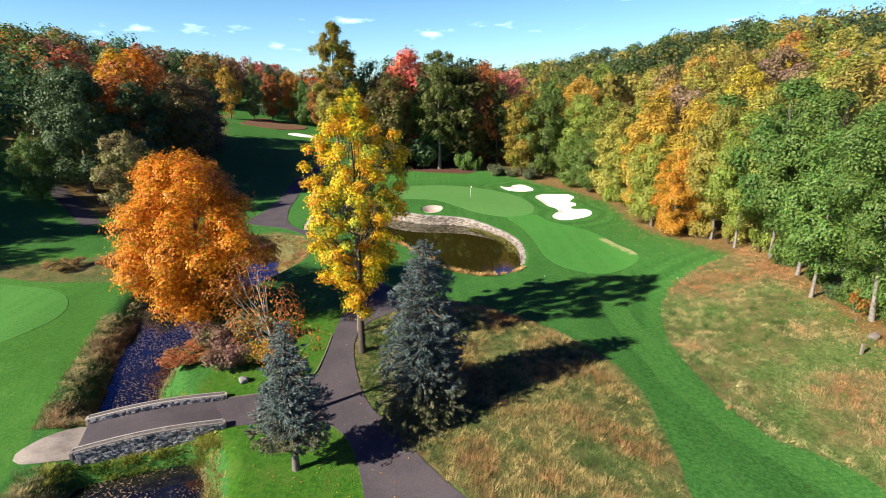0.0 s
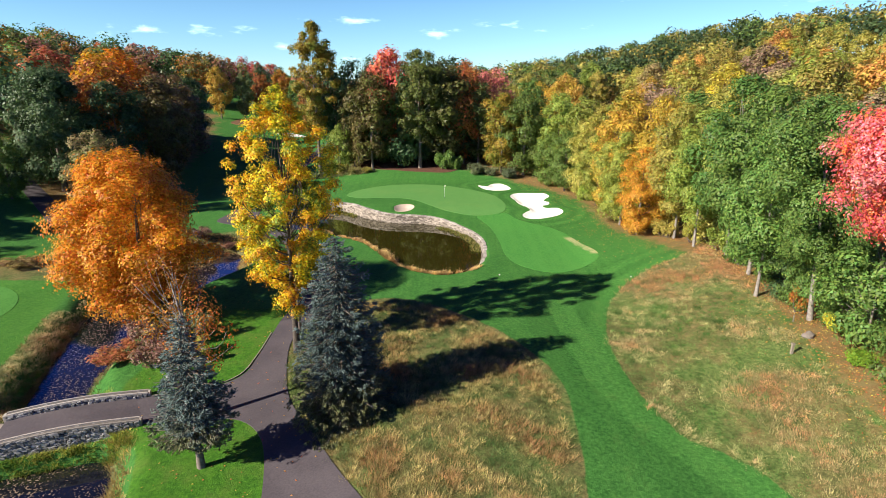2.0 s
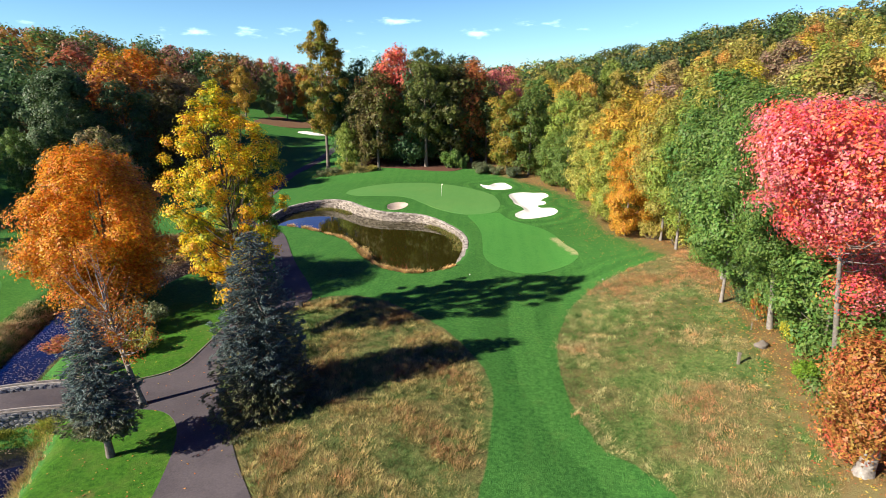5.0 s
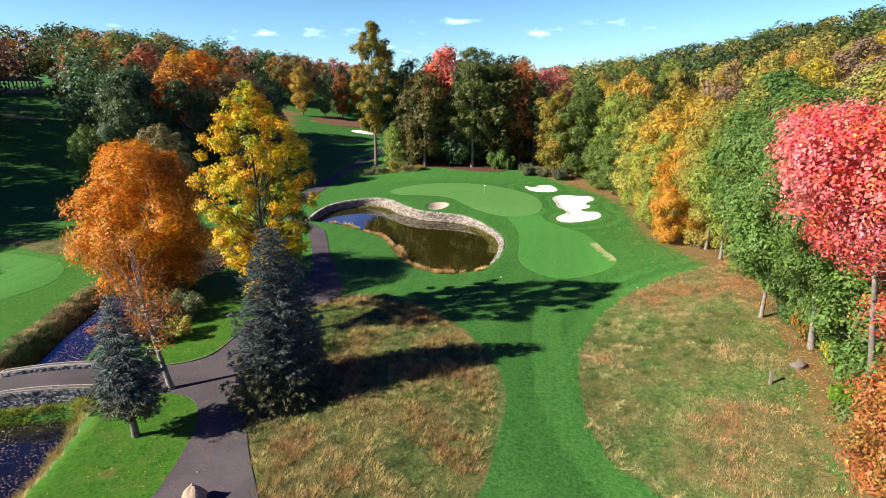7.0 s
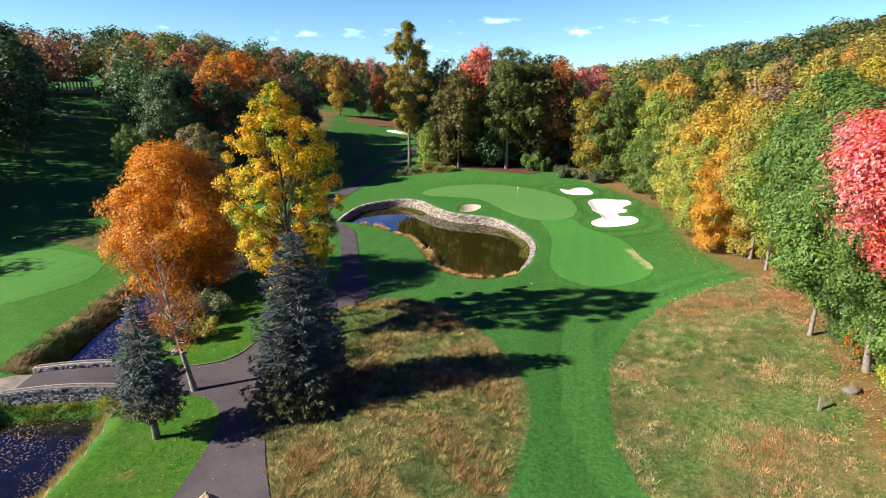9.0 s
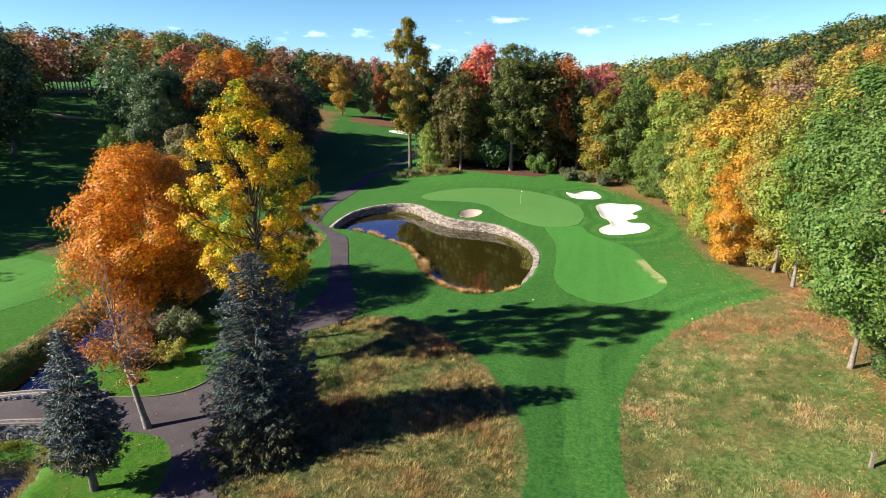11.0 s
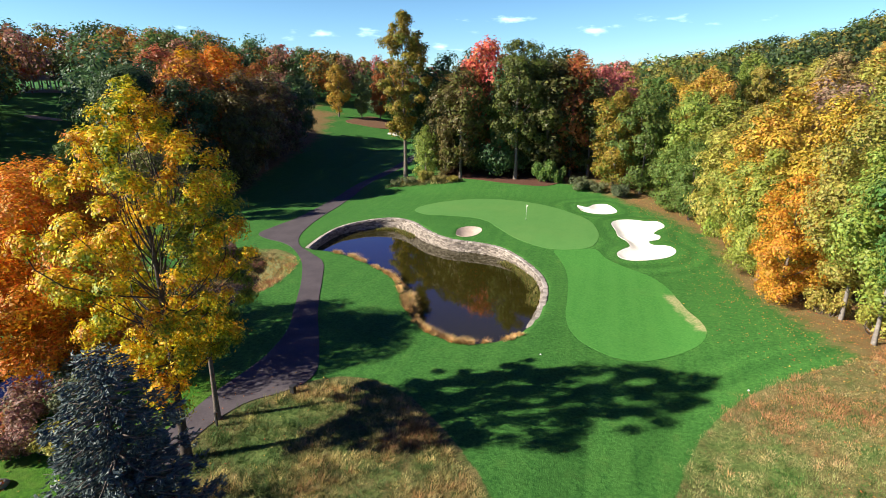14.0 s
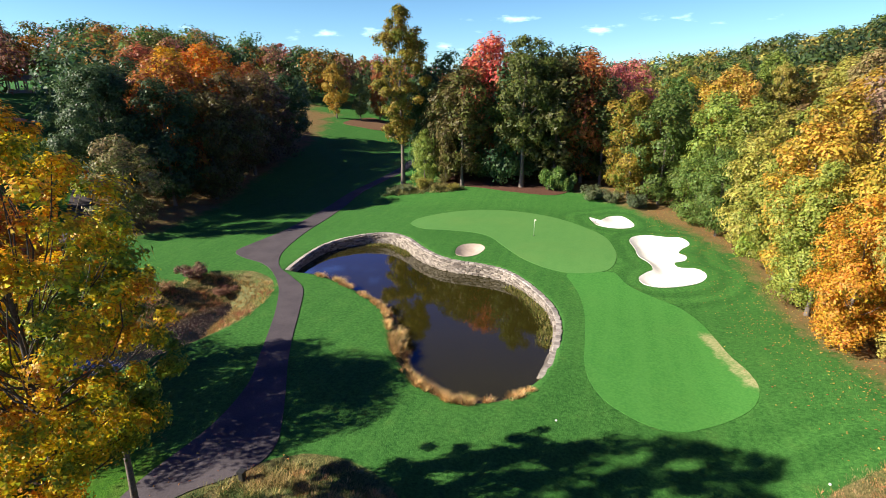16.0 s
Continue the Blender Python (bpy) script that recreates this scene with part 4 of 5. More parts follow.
# single trees of the wood's edge: x, y, height, colour, kind
EDGE_TREES = [
    (33.2, 44.8, 15, GREENLEAF, 2), (36.5, 42.5, 13, OAK, 0), (35.6, 50.5, 18, GREENLEAF, 2), (36.4, 56.5, 19, GREENLEAF, 2), (34.8, 61.0, 16, LIME, 2), (38.5, 54.0, 9, GREENLEAF, 1),
    (39.0, 64.5, 19, OLIVE, 0), (35.0, 67.0, 17, OLIVE, 2), (31.8, 71.5, 12, AMBER, 1), (36.0, 76.0, 19, GOLD, 0), (32.0, 79.5, 14, LIME, 1), (32.5, 85.5, 17, GOLD, 0), (31.5, 91.5, 12, LIME, 1),
    (35.5, 91.0, 20, GOLD, 2), (31.5, 98.0, 15, OLIVE, 1), (28.5, 104.0, 12, GREENLEAF, 0), (32.0, 106.0, 19, LIME, 2), (26.5, 110.0, 11, GREENLEAF, 1), (29.0, 114.5, 19, LIME, 0),
    (22.5, 119.5, 18, GREENLEAF, 1), (17.8, 121.5, 18, (0.30, 0.20, 0.03, 0.9), 0), (24.5, 126.0, 21, GREENLEAF, 2),
]
NAMES = {OAK: "dark green", GREENLEAF: "green", LIME: "yellow-green", OLIVE: "olive and gold", GOLD: "golden", YELLOW: "bright yellow", ORANGE: "orange", RUST: "rust-red", RED: "red", GREYBROWN: "thin grey-brown"}
for x, y, hgt, c, k in EDGE_TREES:
    wood_tree(NEAR if y < 82 else MID, k, x, y, hgt, c, NAMES.get(c, "bronze-green") + " autumn tree at the wood's edge", "trees of the wood's edge")

BRONZE, SCARLET = (0.15, 0.12, 0.038, 0.6), (0.66, 0.2, 0.1, 0.15)
BACK_TREES = [
    (-16.5, 127.5, 19, BRONZE, 0, 0.8), (-11.8, 124.0, 23, BRONZE, 1, 1.0), (-8, 133, 27, SCARLET, 0, 1.0), (-5.5, 129, 22, OAK, 2, 0.9), (4.8, 128, 25, (0.13, 0.13, 0.04, 0.5), 1, 1.15),
    (9.5, 131.5, 24, (0.55, 0.17, 0.06, 0.3), 0, 0.9), (13, 130.5, 20, (0.11, 0.14, 0.04, 0.3), 1, 1.1), (16, 139, 23, (0.62, 0.22, 0.17, 0.0), 1, 1.0), (-17.5, 134, 25, OAK, 2, 0.9), (-21.5, 132.5, 22, OAK, 0, 0.7),
    (0.5, 136, 26, OAK, 2, 0.9), (-19.5, 125, 11, LIME, 2, 0.7), (-15, 124, 9, BRONZE, 1, 0.6), (-12.5, 137, 26, OAK, 1, 1.0), (7, 138, 25, OAK, 2, 1.0),
]
place(make_tree("tulip_tree", 51, 34, 5.2, 8.5, "tall", 110, 22000, 0.36, 0.42, gap=0.2, clump_size=0.23, limbs=30, simple=True), -24.7, 127, (0.33, 0.24, 0.035, 0.8), "very tall tulip tree with a long bare trunk")
place(make_tree("oak_tree", 52, 26.5, 6.6, 6.5, "round", 120, 24000, 0.34, 0.4, clump_size=0.19, limbs=20, simple=True), -0.8, 125.2, (0.10, 0.12, 0.03, 0.5), "broad bronze-green oak behind the putting green")
for x, y, hgt, c, k, wide in BACK_TREES:
    wood_tree(KINDS, k, x, y, hgt, c, NAMES.get(c, "scarlet" if c[0] > 0.5 else "bronze-green") + " tall tree behind the putting green", "trees behind the green", wide)

LEFT_TREES = [
    # leaf colours at y 127 and 138 are darkened to stand in for shade
    (-50.8, 86, 13.5, (0.24, 0.18, 0.09, 0.6), 1, 1.15), (-66.5, 86.5, 11, GREENLEAF, 1, 0.9), (-55, 99, 21, OAK, 0, 1.0), (-53, 107, 19, (0.11, 0.085, 0.03, 0.3), 1, 1.0),
    (-56, 116, 22, (0.20, 0.12, 0.06, 0.3), 0, 1.0), (-61, 106, 24, RUST, 2, 1.0), (-59, 127, 22, (0.16, 0.10, 0.04, 0.3), 1, 1.1), (-66, 114, 25, ORANGE, 0, 1.0), (-63, 138, 21, (0.15, 0.09, 0.06, 0.3), 2, 1.0), (-70, 126, 27, ORANGE, 1, 1.1), (-66, 152, 19, OAK, 0, 1.1),
    (-76, 112, 22, OAK, 1, 1.1), (-76, 140, 24, (0.56, 0.2, 0.03, 0.2), 2, 1.1), (-72, 168, 18, OAK, 3, 1.1), (-84, 126, 24, (0.42, 0.16, 0.07, 0.1), 0, 1.1), (-80, 156, 21, RUST, 1, 1.1), (-92, 142, 22, OAK, 2, 1.1),
    (-80, 41, 19, OAK, 0, 1.0), (-86, 54, 20, OAK, 1, 1.0), (-77, 29, 18, OAK, 2, 1.0), (-92, 66, 20, RUST, 0, 1.1),
    (-97, 90.5, 26, OAK, 0, 1.0), (-88, 68, 24, OAK, 1, 1.1), (-85, 58, 23, OAK, 0, 1.1), (-82, 48, 22, OAK, 2, 1.0),
]
place(make_tree("oak_tree", 61, 21.5, 10.0, 2.5, "dome", 180, 42000, 0.34, 0.5, clump_size=0.15, simple=True), -63.5, 95, OAK, "broad dark green oak between the fairways")
for i, (x, y, hgt, c, k, wide) in enumerate(LEFT_TREES):
    wood_tree(MID if i < 4 else KINDS, k, x, y, hgt, c, NAMES.get(c, "bronze-green") + " woodland tree between the fairways", "trees between the fairways", wide)

FAR_TREES = [(-80, 207, 19, GOLD, 0), (-73, 212, 18, (0.16, 0.20, 0.07, 0.2), 3), (-67, 216, 19, RUST, 1), (-61, 222, 20, (0.5, 0.2, 0.03, 0.4), 0), (-55, 219, 17, GREENLEAF, 2), (-49, 213, 18, (0.34, 0.16, 0.04, 0.4), 1), (-44, 207, 17, OLIVE, 0), (-70, 224, 21, OAK, 2)]
for x, y, hgt, c, k in FAR_TREES:
    wood_tree(KINDS, k, x, y, hgt, c, NAMES.get(c, "bronze-brown") + " sunlit tree at the end of the far fairway", "trees at the far fairway's end", 0.85)

# the wood behind its edge, up the slope
rng = np.random.default_rng(77)
taken = [(x, y) for x, y, *_ in EDGE_TREES + BACK_TREES + LEFT_TREES + FAR_TREES]
palette_r = [OLIVE, OLIVE, GOLD, GOLD, LIME, GREENLEAF, (0.42, 0.30, 0.13, 0.2), GREYBROWN, OLIVE, LIME, (0.60, 0.32, 0.08, 0.2)]
palette_b = [OAK, OAK, OAK, GREENLEAF, RUST, (0.6, 0.16, 0.06, 0.1)]
count = 0
for _ in range(6000):
    x, y = rng.uniform(-14, 120), rng.uniform(30, 185)
    if y < 1.15 * x - 12:
        continue
    if sdist(np.array(WOODS_R), np.array([x]), np.array([y]))[0] > -3.5 or min(math.hypot(x - a, y - b) for a, b in taken) < 6.0:
        continue
    taken.append((x, y))
    c = palette_r[rng.integers(len(palette_r))] if x > 19 or y < 110 else palette_b[rng.integers(len(palette_b))]
    wood_tree(KINDS, int(rng.integers(4)), x, y, rng.uniform(16, 22), c, NAMES.get(c, "scarlet") + " woodland tree on the wooded slope", "trees on the slope", rng.uniform(0.9, 1.1))
    count += 1
    if count >= 56:
        break
for base in KINDS + NEAR + MID:
    if base.name not in used:
        for c in list(base.children) + [base]:
            bpy.data.objects.remove(c)


def far_woods(name, label, test, lo, hi, n, gap, sizes, palette, seed, leaves=420, leaf=0.95):
    """Woods too far off to count: many rough crowns of leaf sprays in one mesh."""
    rng = np.random.default_rng(seed)
    pts = []
    for _ in range(n * 12):
        x, y = rng.uniform(lo[0], hi[0]), rng.uniform(lo[1], hi[1])
        if test(x, y) and all((x - a) ** 2 + (y - b) ** 2 > gap * gap for a, b in pts[-500:]):
            pts.append((x, y))
            if len(pts) >= n:
                break
    P = np.array(pts)
    Z = ground_z(P[:, 0], P[:, 1])
    Vs, cols = [], []
    for (x, y), z in zip(P, Z):
        H = rng.uniform(*sizes) + 5.0 * S(0, 30, x)
        r = H * rng.uniform(0.24, 0.34)
        nc = 11
        cd = unit(rng, nc)
        cc = np.array([x, y, z + H * 0.58]) + cd * np.array([r * 0.62, r * 0.62, H * 0.26])
        k = rng.integers(0, nc, leaves)
        d = unit(rng, leaves)
        d[:, 2] = np.abs(d[:, 2]) * np.where(rng.random(leaves) < 0.75, 1, -1)
        pos = cc[k] + d * (r * 0.46) * rng.uniform(0.7, 1.1, (leaves, 1))
        V, _ = leaf_tris(rng, pos, 0.9 * d + np.array([0, 0, 0.3]) + 0.4 * unit(rng, leaves), leaf)
        Vs.append(V)
        tones = palette if x < 12 else (OAK, GREENLEAF, OLIVE, (0.12, 0.13, 0.035, 0.4), OAK)
        c = np.array(tones[rng.integers(len(tones))], float)
        c[:3] *= rng.uniform(0.8, 1.2)
        cols.append(np.repeat(c[None], len(V), 0))
    V = np.vstack(Vs)
    me = mesh_np(name, V, np.arange(len(V)).reshape(-1, 3), M_FARLEAF)
    a = me.attributes.new("tint", "FLOAT_COLOR", "POINT")
    a.data.foreach_set("color", np.vstack(cols).astype(np.float32).ravel())
    return tagged(part(name, me), label, "woods", kind="stuff")


FAR_FAIRWAY = np.array([(-30, 140), (-24, 150), (-34, 190), (-50, 222), (-62, 232), (-84, 228), (-84, 215), (-66, 170), (-52, 130)])
LEFT_FAIRWAY = np.array([(-45, 60), (-70, 84), (-92, 108), (-130, 146), (-140, 162), (-152, 160), (-142, 143), (-124, 121), (-109, 101), (-97, 81), (-88, 60), (-80, 40), (-74, 30)])


def open_ground(x, y, margin=6):
    a, b = np.array([x]), np.array([y])
    return sdist(FAR_FAIRWAY, a, b)[0] > margin and sdist(LEFT_FAIRWAY, a, b)[0] > margin


autumn = [OAK, OAK, (0.42, 0.13, 0.09, 0.0), (0.10, 0.09, 0.035, 0.4), RUST, (0.55, 0.22, 0.03, 0.2), (0.52, 0.17, 0.03, 0.2), (0.26, 0.13, 0.13, 0.1), OLIVE, (0.12, 0.13, 0.035, 0.4), (0.09, 0.13, 0.035, 0.2), GREYBROWN, (0.5, 0.12, 0.07, 0.0)]
dusk = [OAK, OAK, (0.12, 0.10, 0.035, 0.4), (0.22, 0.18, 0.04, 0.5), GREENLEAF, (0.36, 0.14, 0.035, 0.2), (0.3, 0.12, 0.09, 0.1)]
far_woods("hillside_woods", "dense dark green hillside woods beside the far fairway", lambda x, y: open_ground(x, y, 3) and not (-176 < x < -134 and 136 < y < 176) and x < -80 and y > 22 and not (x > -135 and 158 < y < 222), (-195, 22), (-80, 240), 360, 5.6, (19, 26), dusk, 5, 520, 0.88)
far_woods("distant_woods", "distant mixed autumn woods on the rising hills", lambda x, y: open_ground(x, y) and y > 1.05 * x - 10 and not (x < -40 and x > -135 and y < 226) and y > 186 - 0.4 * np.clip(-x - 60, 0, 200), (-200, 150), (180, 330), 560, 6.2, (12, 19), autumn, 6)

# ---- stone walls ----
def stone_meshes(n, material, seed):
    """Unit stones: chipped blocks with worn edges."""
    rng = random.Random(seed)
    out = []
    for _ in range(n):
        bm = bmesh.new()
        bmesh.ops.create_cube(bm, size=1.0)
        for v in bm.verts:
            v.co += Vector([rng.uniform(-0.17, 0.17) for _ in range(3)])
        bmesh.ops.bevel(bm, geom=bm.edges[:], offset=0.09, segments=1, affect="EDGES")
        me = bpy.data.meshes.new("stone")
        bm.to_mesh(me)
        bm.free()
        me.materials.append(material)
        out.append(me)
    return out


PALE_STONES, GREY_STONES, CAP_STONES = stone_meshes(6, M_STONE, 1), stone_meshes(6, M_GREYSTONE, 2), stone_meshes(4, M_CAPSTONE, 3)


def lay_stones(parent, places, meshes, own=300, rest="stone_facing"):
    """Stones at their places (matrices): the first of them parts of their own, the others one joined mesh."""
    rng = random.Random(len(places))
    for m in places[:own]:
        ob = new("stone", meshes[rng.randrange(len(meshes))])
        ob.parent = parent
        ob.matrix_basis = m
    if len(places) > own:
        V, Fc, base = [], [], 0
        data = []
        for me in meshes:
            me.calc_loop_triangles()
            data.append((np.array([v.co for v in me.vertices]), np.array([t.vertices for t in me.loop_triangles])))
        for m in places[own:]:
            v, t = data[rng.randrange(len(data))]
            A = np.array(m)
            V.append(v @ A[:3, :3].T + A[:3, 3])
            Fc.append(t + base)
            base += len(v)
        tagged(part(rest, mesh_np(rest, np.vstack(V), np.vstack(Fc), meshes[0].materials[0]), parent), kind="stuff")


def along(line):
    d = np.r_[0, np.cumsum(np.linalg.norm(np.diff(line, axis=0), axis=1))]
    return d, lambda s: np.array([np.interp(s, d, line[:, 0]), np.interp(s, d, line[:, 1])])


def ribbon(line, left, right, z0, z1):
    """A solid band along a line between two offsets and from z0 to z1 (arrays or numbers)."""
    T = np.gradient(line, axis=0)
    T /= np.linalg.norm(T, axis=1, keepdims=True)
    N = np.stack([-T[:, 1], T[:, 0]], -1)
    n = len(line)
    z0, z1 = np.broadcast_to(z0, n), np.broadcast_to(z1, n)
    a, b = line + N * left, line + N * right
    V = np.vstack([np.c_[a, z0], np.c_[a, z1], np.c_[b, z1], np.c_[b, z0]])
    Fc = []
    for k in range(4):
        k2 = (k + 1) % 4
        for i in range(n - 1):
            Fc.append((k * n + i, k * n + i + 1, k2 * n + i + 1, k2 * n + i))
    Fc += [(0, n, 2 * n, 3 * n), (n - 1, 4 * n - 1, 3 * n - 1, 2 * n - 1)]
    return V, np.array(Fc)


def pond_wall():
    line = wall_line[::-1]
    d, at = along(line)
    top_of = lambda p: float(land(p[0], p[1])) + 0.03 - 0.3 * float(S(72, 63, p[1])) * (p[0] > 0)
    tops = np.array([top_of(p) for p in line])
    wall = tagged(new("retaining_wall"), "curved pale dry-stone retaining wall round the pond", "stone wall", kind="structure")
    V, Fc = ribbon(line, 0.22, -0.36, POND_Z - 0.7, tops - 0.12)
    part("core", mesh_np("core", V, Fc, M_MORTAR), wall)
    rng = random.Random(5)
    face, cap = [], []
    s_end = d[-1]
    rows = 7
    for r in range(rows):
        s = rng.uniform(0, 0.4)
        while s < s_end - 0.2:
            w = rng.uniform(0.32, 0.66)
            p, q = at(s), at(min(s + w, s_end))
            t = (q - p) / (np.linalg.norm(q - p) + 1e-9)
            mid = (p + q) / 2
            top = top_of(mid) - 0.1
            hgt = (top - (POND_Z - 0.15)) / rows
            nrm = np.array([-t[1], t[0]])
            c = mid + nrm * (0.24 + rng.uniform(-0.035, 0.05))
            z = POND_Z - 0.15 + hgt * (r + 0.5 + rng.uniform(-0.16, 0.16))
            face.append((s, Matrix.Translation((c[0], c[1], z)) @ Matrix.Rotation(math.atan2(t[1], t[0]), 4, "Z") @ Matrix.Rotation(rng.uniform(-0.16, 0.16), 4, "Y") @ Matrix.Diagonal((w * rng.uniform(0.85, 1.02), 0.3, hgt * rng.uniform(0.72, 1.18), 1))))
            s += w * 0.97
    s = 0.0
    while s < s_end - 0.2:
        w = rng.uniform(0.4, 0.75)
        p, q = at(s), at(min(s + w, s_end))
        t = (q - p) / (np.linalg.norm(q - p) + 1e-9)
        mid = (p + q) / 2
        cap.append(Matrix.Translation((mid[0] + t[1] * 0.06, mid[1] - t[0] * 0.06, top_of(mid) - 0.06)) @ Matrix.Rotation(math.atan2(t[1], t[0]), 4, "Z") @ Matrix.Diagonal((w, 0.5, 0.2 + rng.uniform(-0.02, 0.03), 1)))
        s += w * 0.98
    face.sort(key=lambda f: f[0])
    lay_stones(wall, [m for _, m in face], PALE_STONES, 200)
    lay_stones(wall, cap, CAP_STONES, 90, "capping")


pond_wall()


def bridge():
    """A cart bridge with two low arched parapets of grey stone under a pale coping."""
    br = tagged(new("stone_bridge"), "low arched cart bridge with grey stone parapets", "bridge")
    f0, f1 = np.array([-23.5, 30.6]), np.array([-15.6, 33.5])
    n0, n1 = np.array([-22.3, 27.2]), np.array([-14.4, 30.2])
    n = 16
    t = np.linspace(0, 1, n)
    arch = 0.26 * np.sin(t * math.pi)
    deck = -1.0 + arch
    far, near = f0 + (f1 - f0) * t[:, None], n0 + (n1 - n0) * t[:, None]
    V = np.vstack([np.c_[near, deck], np.c_[far, deck], np.c_[near, deck - 0.45], np.c_[far, deck - 0.45]])
    Fc = []
    for i in range(n - 1):
        for a, b in ((0, 1), (1, 3), (3, 2), (2, 0)):
            Fc.append((a * n + i, a * n + i + 1, b * n + i + 1, b * n + i))
    part("deck", mesh_np("deck", V, np.array(Fc), M_PATH), br, "dark asphalt deck")
    rng = random.Random(8)
    for line in (far, near):
        ang = math.atan2(*(line[-1] - line[0])[::-1])
        top = deck + 0.36
        V, Fc = ribbon(line, 0.2, -0.2, CREEK_Z - 0.4, top - 0.05)
        par = part("parapet", mesh_np("parapet", V, Fc, M_MORTAR), br, "grey fieldstone parapet")
        d, at = along(line)
        places = []
        for side in (1, -1):
            low = -1.9
            for r in range(12):
                s = rng.uniform(0, 0.2)
                while s < d[-1] - 0.15:
                    w = rng.uniform(0.16, 0.36)
                    p = at(min(s + w / 2, d[-1]))
                    tp = float(np.interp(s + w / 2, d, top)) - 0.03
                    z = tp - 0.1 - 0.165 * r
                    if z > low:
                        off = 0.2 + rng.uniform(-0.03, 0.04)
                        c = p + np.array([-math.sin(ang), math.cos(ang)]) * off * (1 if side == 1 else -1)
                        places.append(Matrix.Translation((c[0], c[1], z)) @ Matrix.Rotation(ang, 4, "Z") @ Matrix.Rotation(rng.uniform(-0.25, 0.25), 4, "Y") @ Matrix.Diagonal((w * 0.95, 0.18, 0.18 * rng.uniform(0.7, 1.2), 1)))
                    s += w * 0.98
        lay_stones(par, places, GREY_STONES, 150)
        for off in (0.2, -0.2):
            edge_line = line + np.array([-math.sin(ang), math.cos(ang)]) * off
            V, Fc = ribbon(edge_line, 0.055, -0.055, top - 0.06, top + 0.04)
            part("coping", mesh_np("coping", V, Fc, M_CAPSTONE), par, "pale mortar coping")
        for e, sgn in ((0, -1), (-1, 1)):
            c = line[e] + np.array([math.cos(ang), math.sin(ang)]) * 0.06 * sgn
            bm = bmesh.new()
            bmesh.ops.create_cube(bm, size=1.0)
            bmesh.ops.bevel(bm, geom=bm.edges[:], offset=0.08, segments=1, affect="EDGES")
            bm.transform(Matrix.Translation((c[0], c[1], float(top[e]) - 0.3)) @ Matrix.Rotation(ang, 4, "Z") @ Matrix.Diagonal((0.16, 0.5, 0.6, 1)))
            part_bm("end_block", bm, M_CAPSTONE, par)


bridge()


# ---- grasses ----
def blades(name, label, pts, height, palette, seed, per=9, width=0.045, spread=0.16, noise_scale=0.25, category="grass", bias=None):
    """Tufts of dry or green blades standing on the ground, too many to count."""
    rng = np.random.default_rng(seed)
    P = np.asarray(pts)
    n = len(P)
    z = ground_z(P[:, 0], P[:, 1])
    field = np.array([noise.noise(Vector((x * noise_scale, y * noise_scale, seed))) for x, y in P])
    small = np.array([noise.noise(Vector((x * noise_scale * 4.5, y * noise_scale * 4.5, seed + 9))) for x, y in P])
    tone = field * 1.0 + small * 0.55 + 0.5 + rng.normal(0, 0.13, n)
    if bias:
        tone = tone + bias(P[:, 0], P[:, 1])
    tone = np.clip(tone, 0, 0.999)
    pal = np.array(palette, float)
    u = tone * (len(pal) - 1)
    lo = np.minimum(u.astype(int), len(pal) - 2)
    col = (pal[lo] * (1 - (u - lo))[:, None] + pal[lo + 1] * (u - lo)[:, None]) * rng.uniform(0.85, 1.15, (n, 1)) * (1 + 0.8 * small[:, None])
    hgt = height * rng.uniform(0.55, 1.3, n) * np.clip(1 + field, 0.6, 1.5)
    k = np.repeat(np.arange(n), per)
    m = len(k)
    a = rng.uniform(0, 2 * math.pi, m)
    d = np.stack([np.cos(a), np.sin(a), 0 * a], -1)
    side = np.stack([-np.sin(a), np.cos(a), 0 * a], -1)
    root = np.c_[P, z - 0.03][k] + d * rng.uniform(0, spread, (m, 1))
    L = (hgt[k] * rng.uniform(0.6, 1.1, m))[:, None]
    lean = rng.uniform(0.25, 1.1, (m, 1))
    wind = np.array([0.12, 0.05, 0])
    tip = root + (d * lean + wind) * L + np.array([0, 0, 1]) * L * (1 - 0.3 * lean)
    w = width * rng.uniform(0.6, 1.3, (m, 1))
    V = np.stack([root - side * w, root + side * w, tip], 1).reshape(-1, 3)
    me = mesh_np(name, V, np.arange(3 * m).reshape(-1, 3), M_STRAW)
    c = np.c_[np.repeat(col[k], 3, 0), np.zeros(3 * m)]
    me.attributes.new("tint", "FLOAT_COLOR", "POINT").data.foreach_set("color", c.astype(np.float32).ravel())
    return tagged(part(name, me), label, category, kind="stuff")


def inside(outline, per_m2, seed, rim=0.0):
    rng = np.random.default_rng(seed)
    lo, hi = outline.min(0), outline.max(0)
    n = int((hi - lo).prod() * per_m2)
    q = rng.uniform(lo, hi, (n, 2))
    return q[sdist(outline, q[:, 0], q[:, 1]) < rim + rng.normal(0, 0.15, n)]


def beside(line, lo, hi, n, seed):
    """Points scattered beside a line, between two offsets to its left."""
    rng = np.random.default_rng(seed)
    d, at = along(np.asarray(line, float))
    s = rng.uniform(0, d[-1], n)
    p = np.stack([np.interp(s, d, line[:, 0]), np.interp(s, d, line[:, 1])], -1)
    q = np.stack([np.interp(s + 0.1, d, line[:, 0]), np.interp(s + 0.1, d, line[:, 1])], -1)
    t = q - p
    t /= np.linalg.norm(t, axis=1, keepdims=True) + 1e-9
    return p + np.stack([-t[:, 1], t[:, 0]], -1) * rng.uniform(lo, hi, (n, 1))


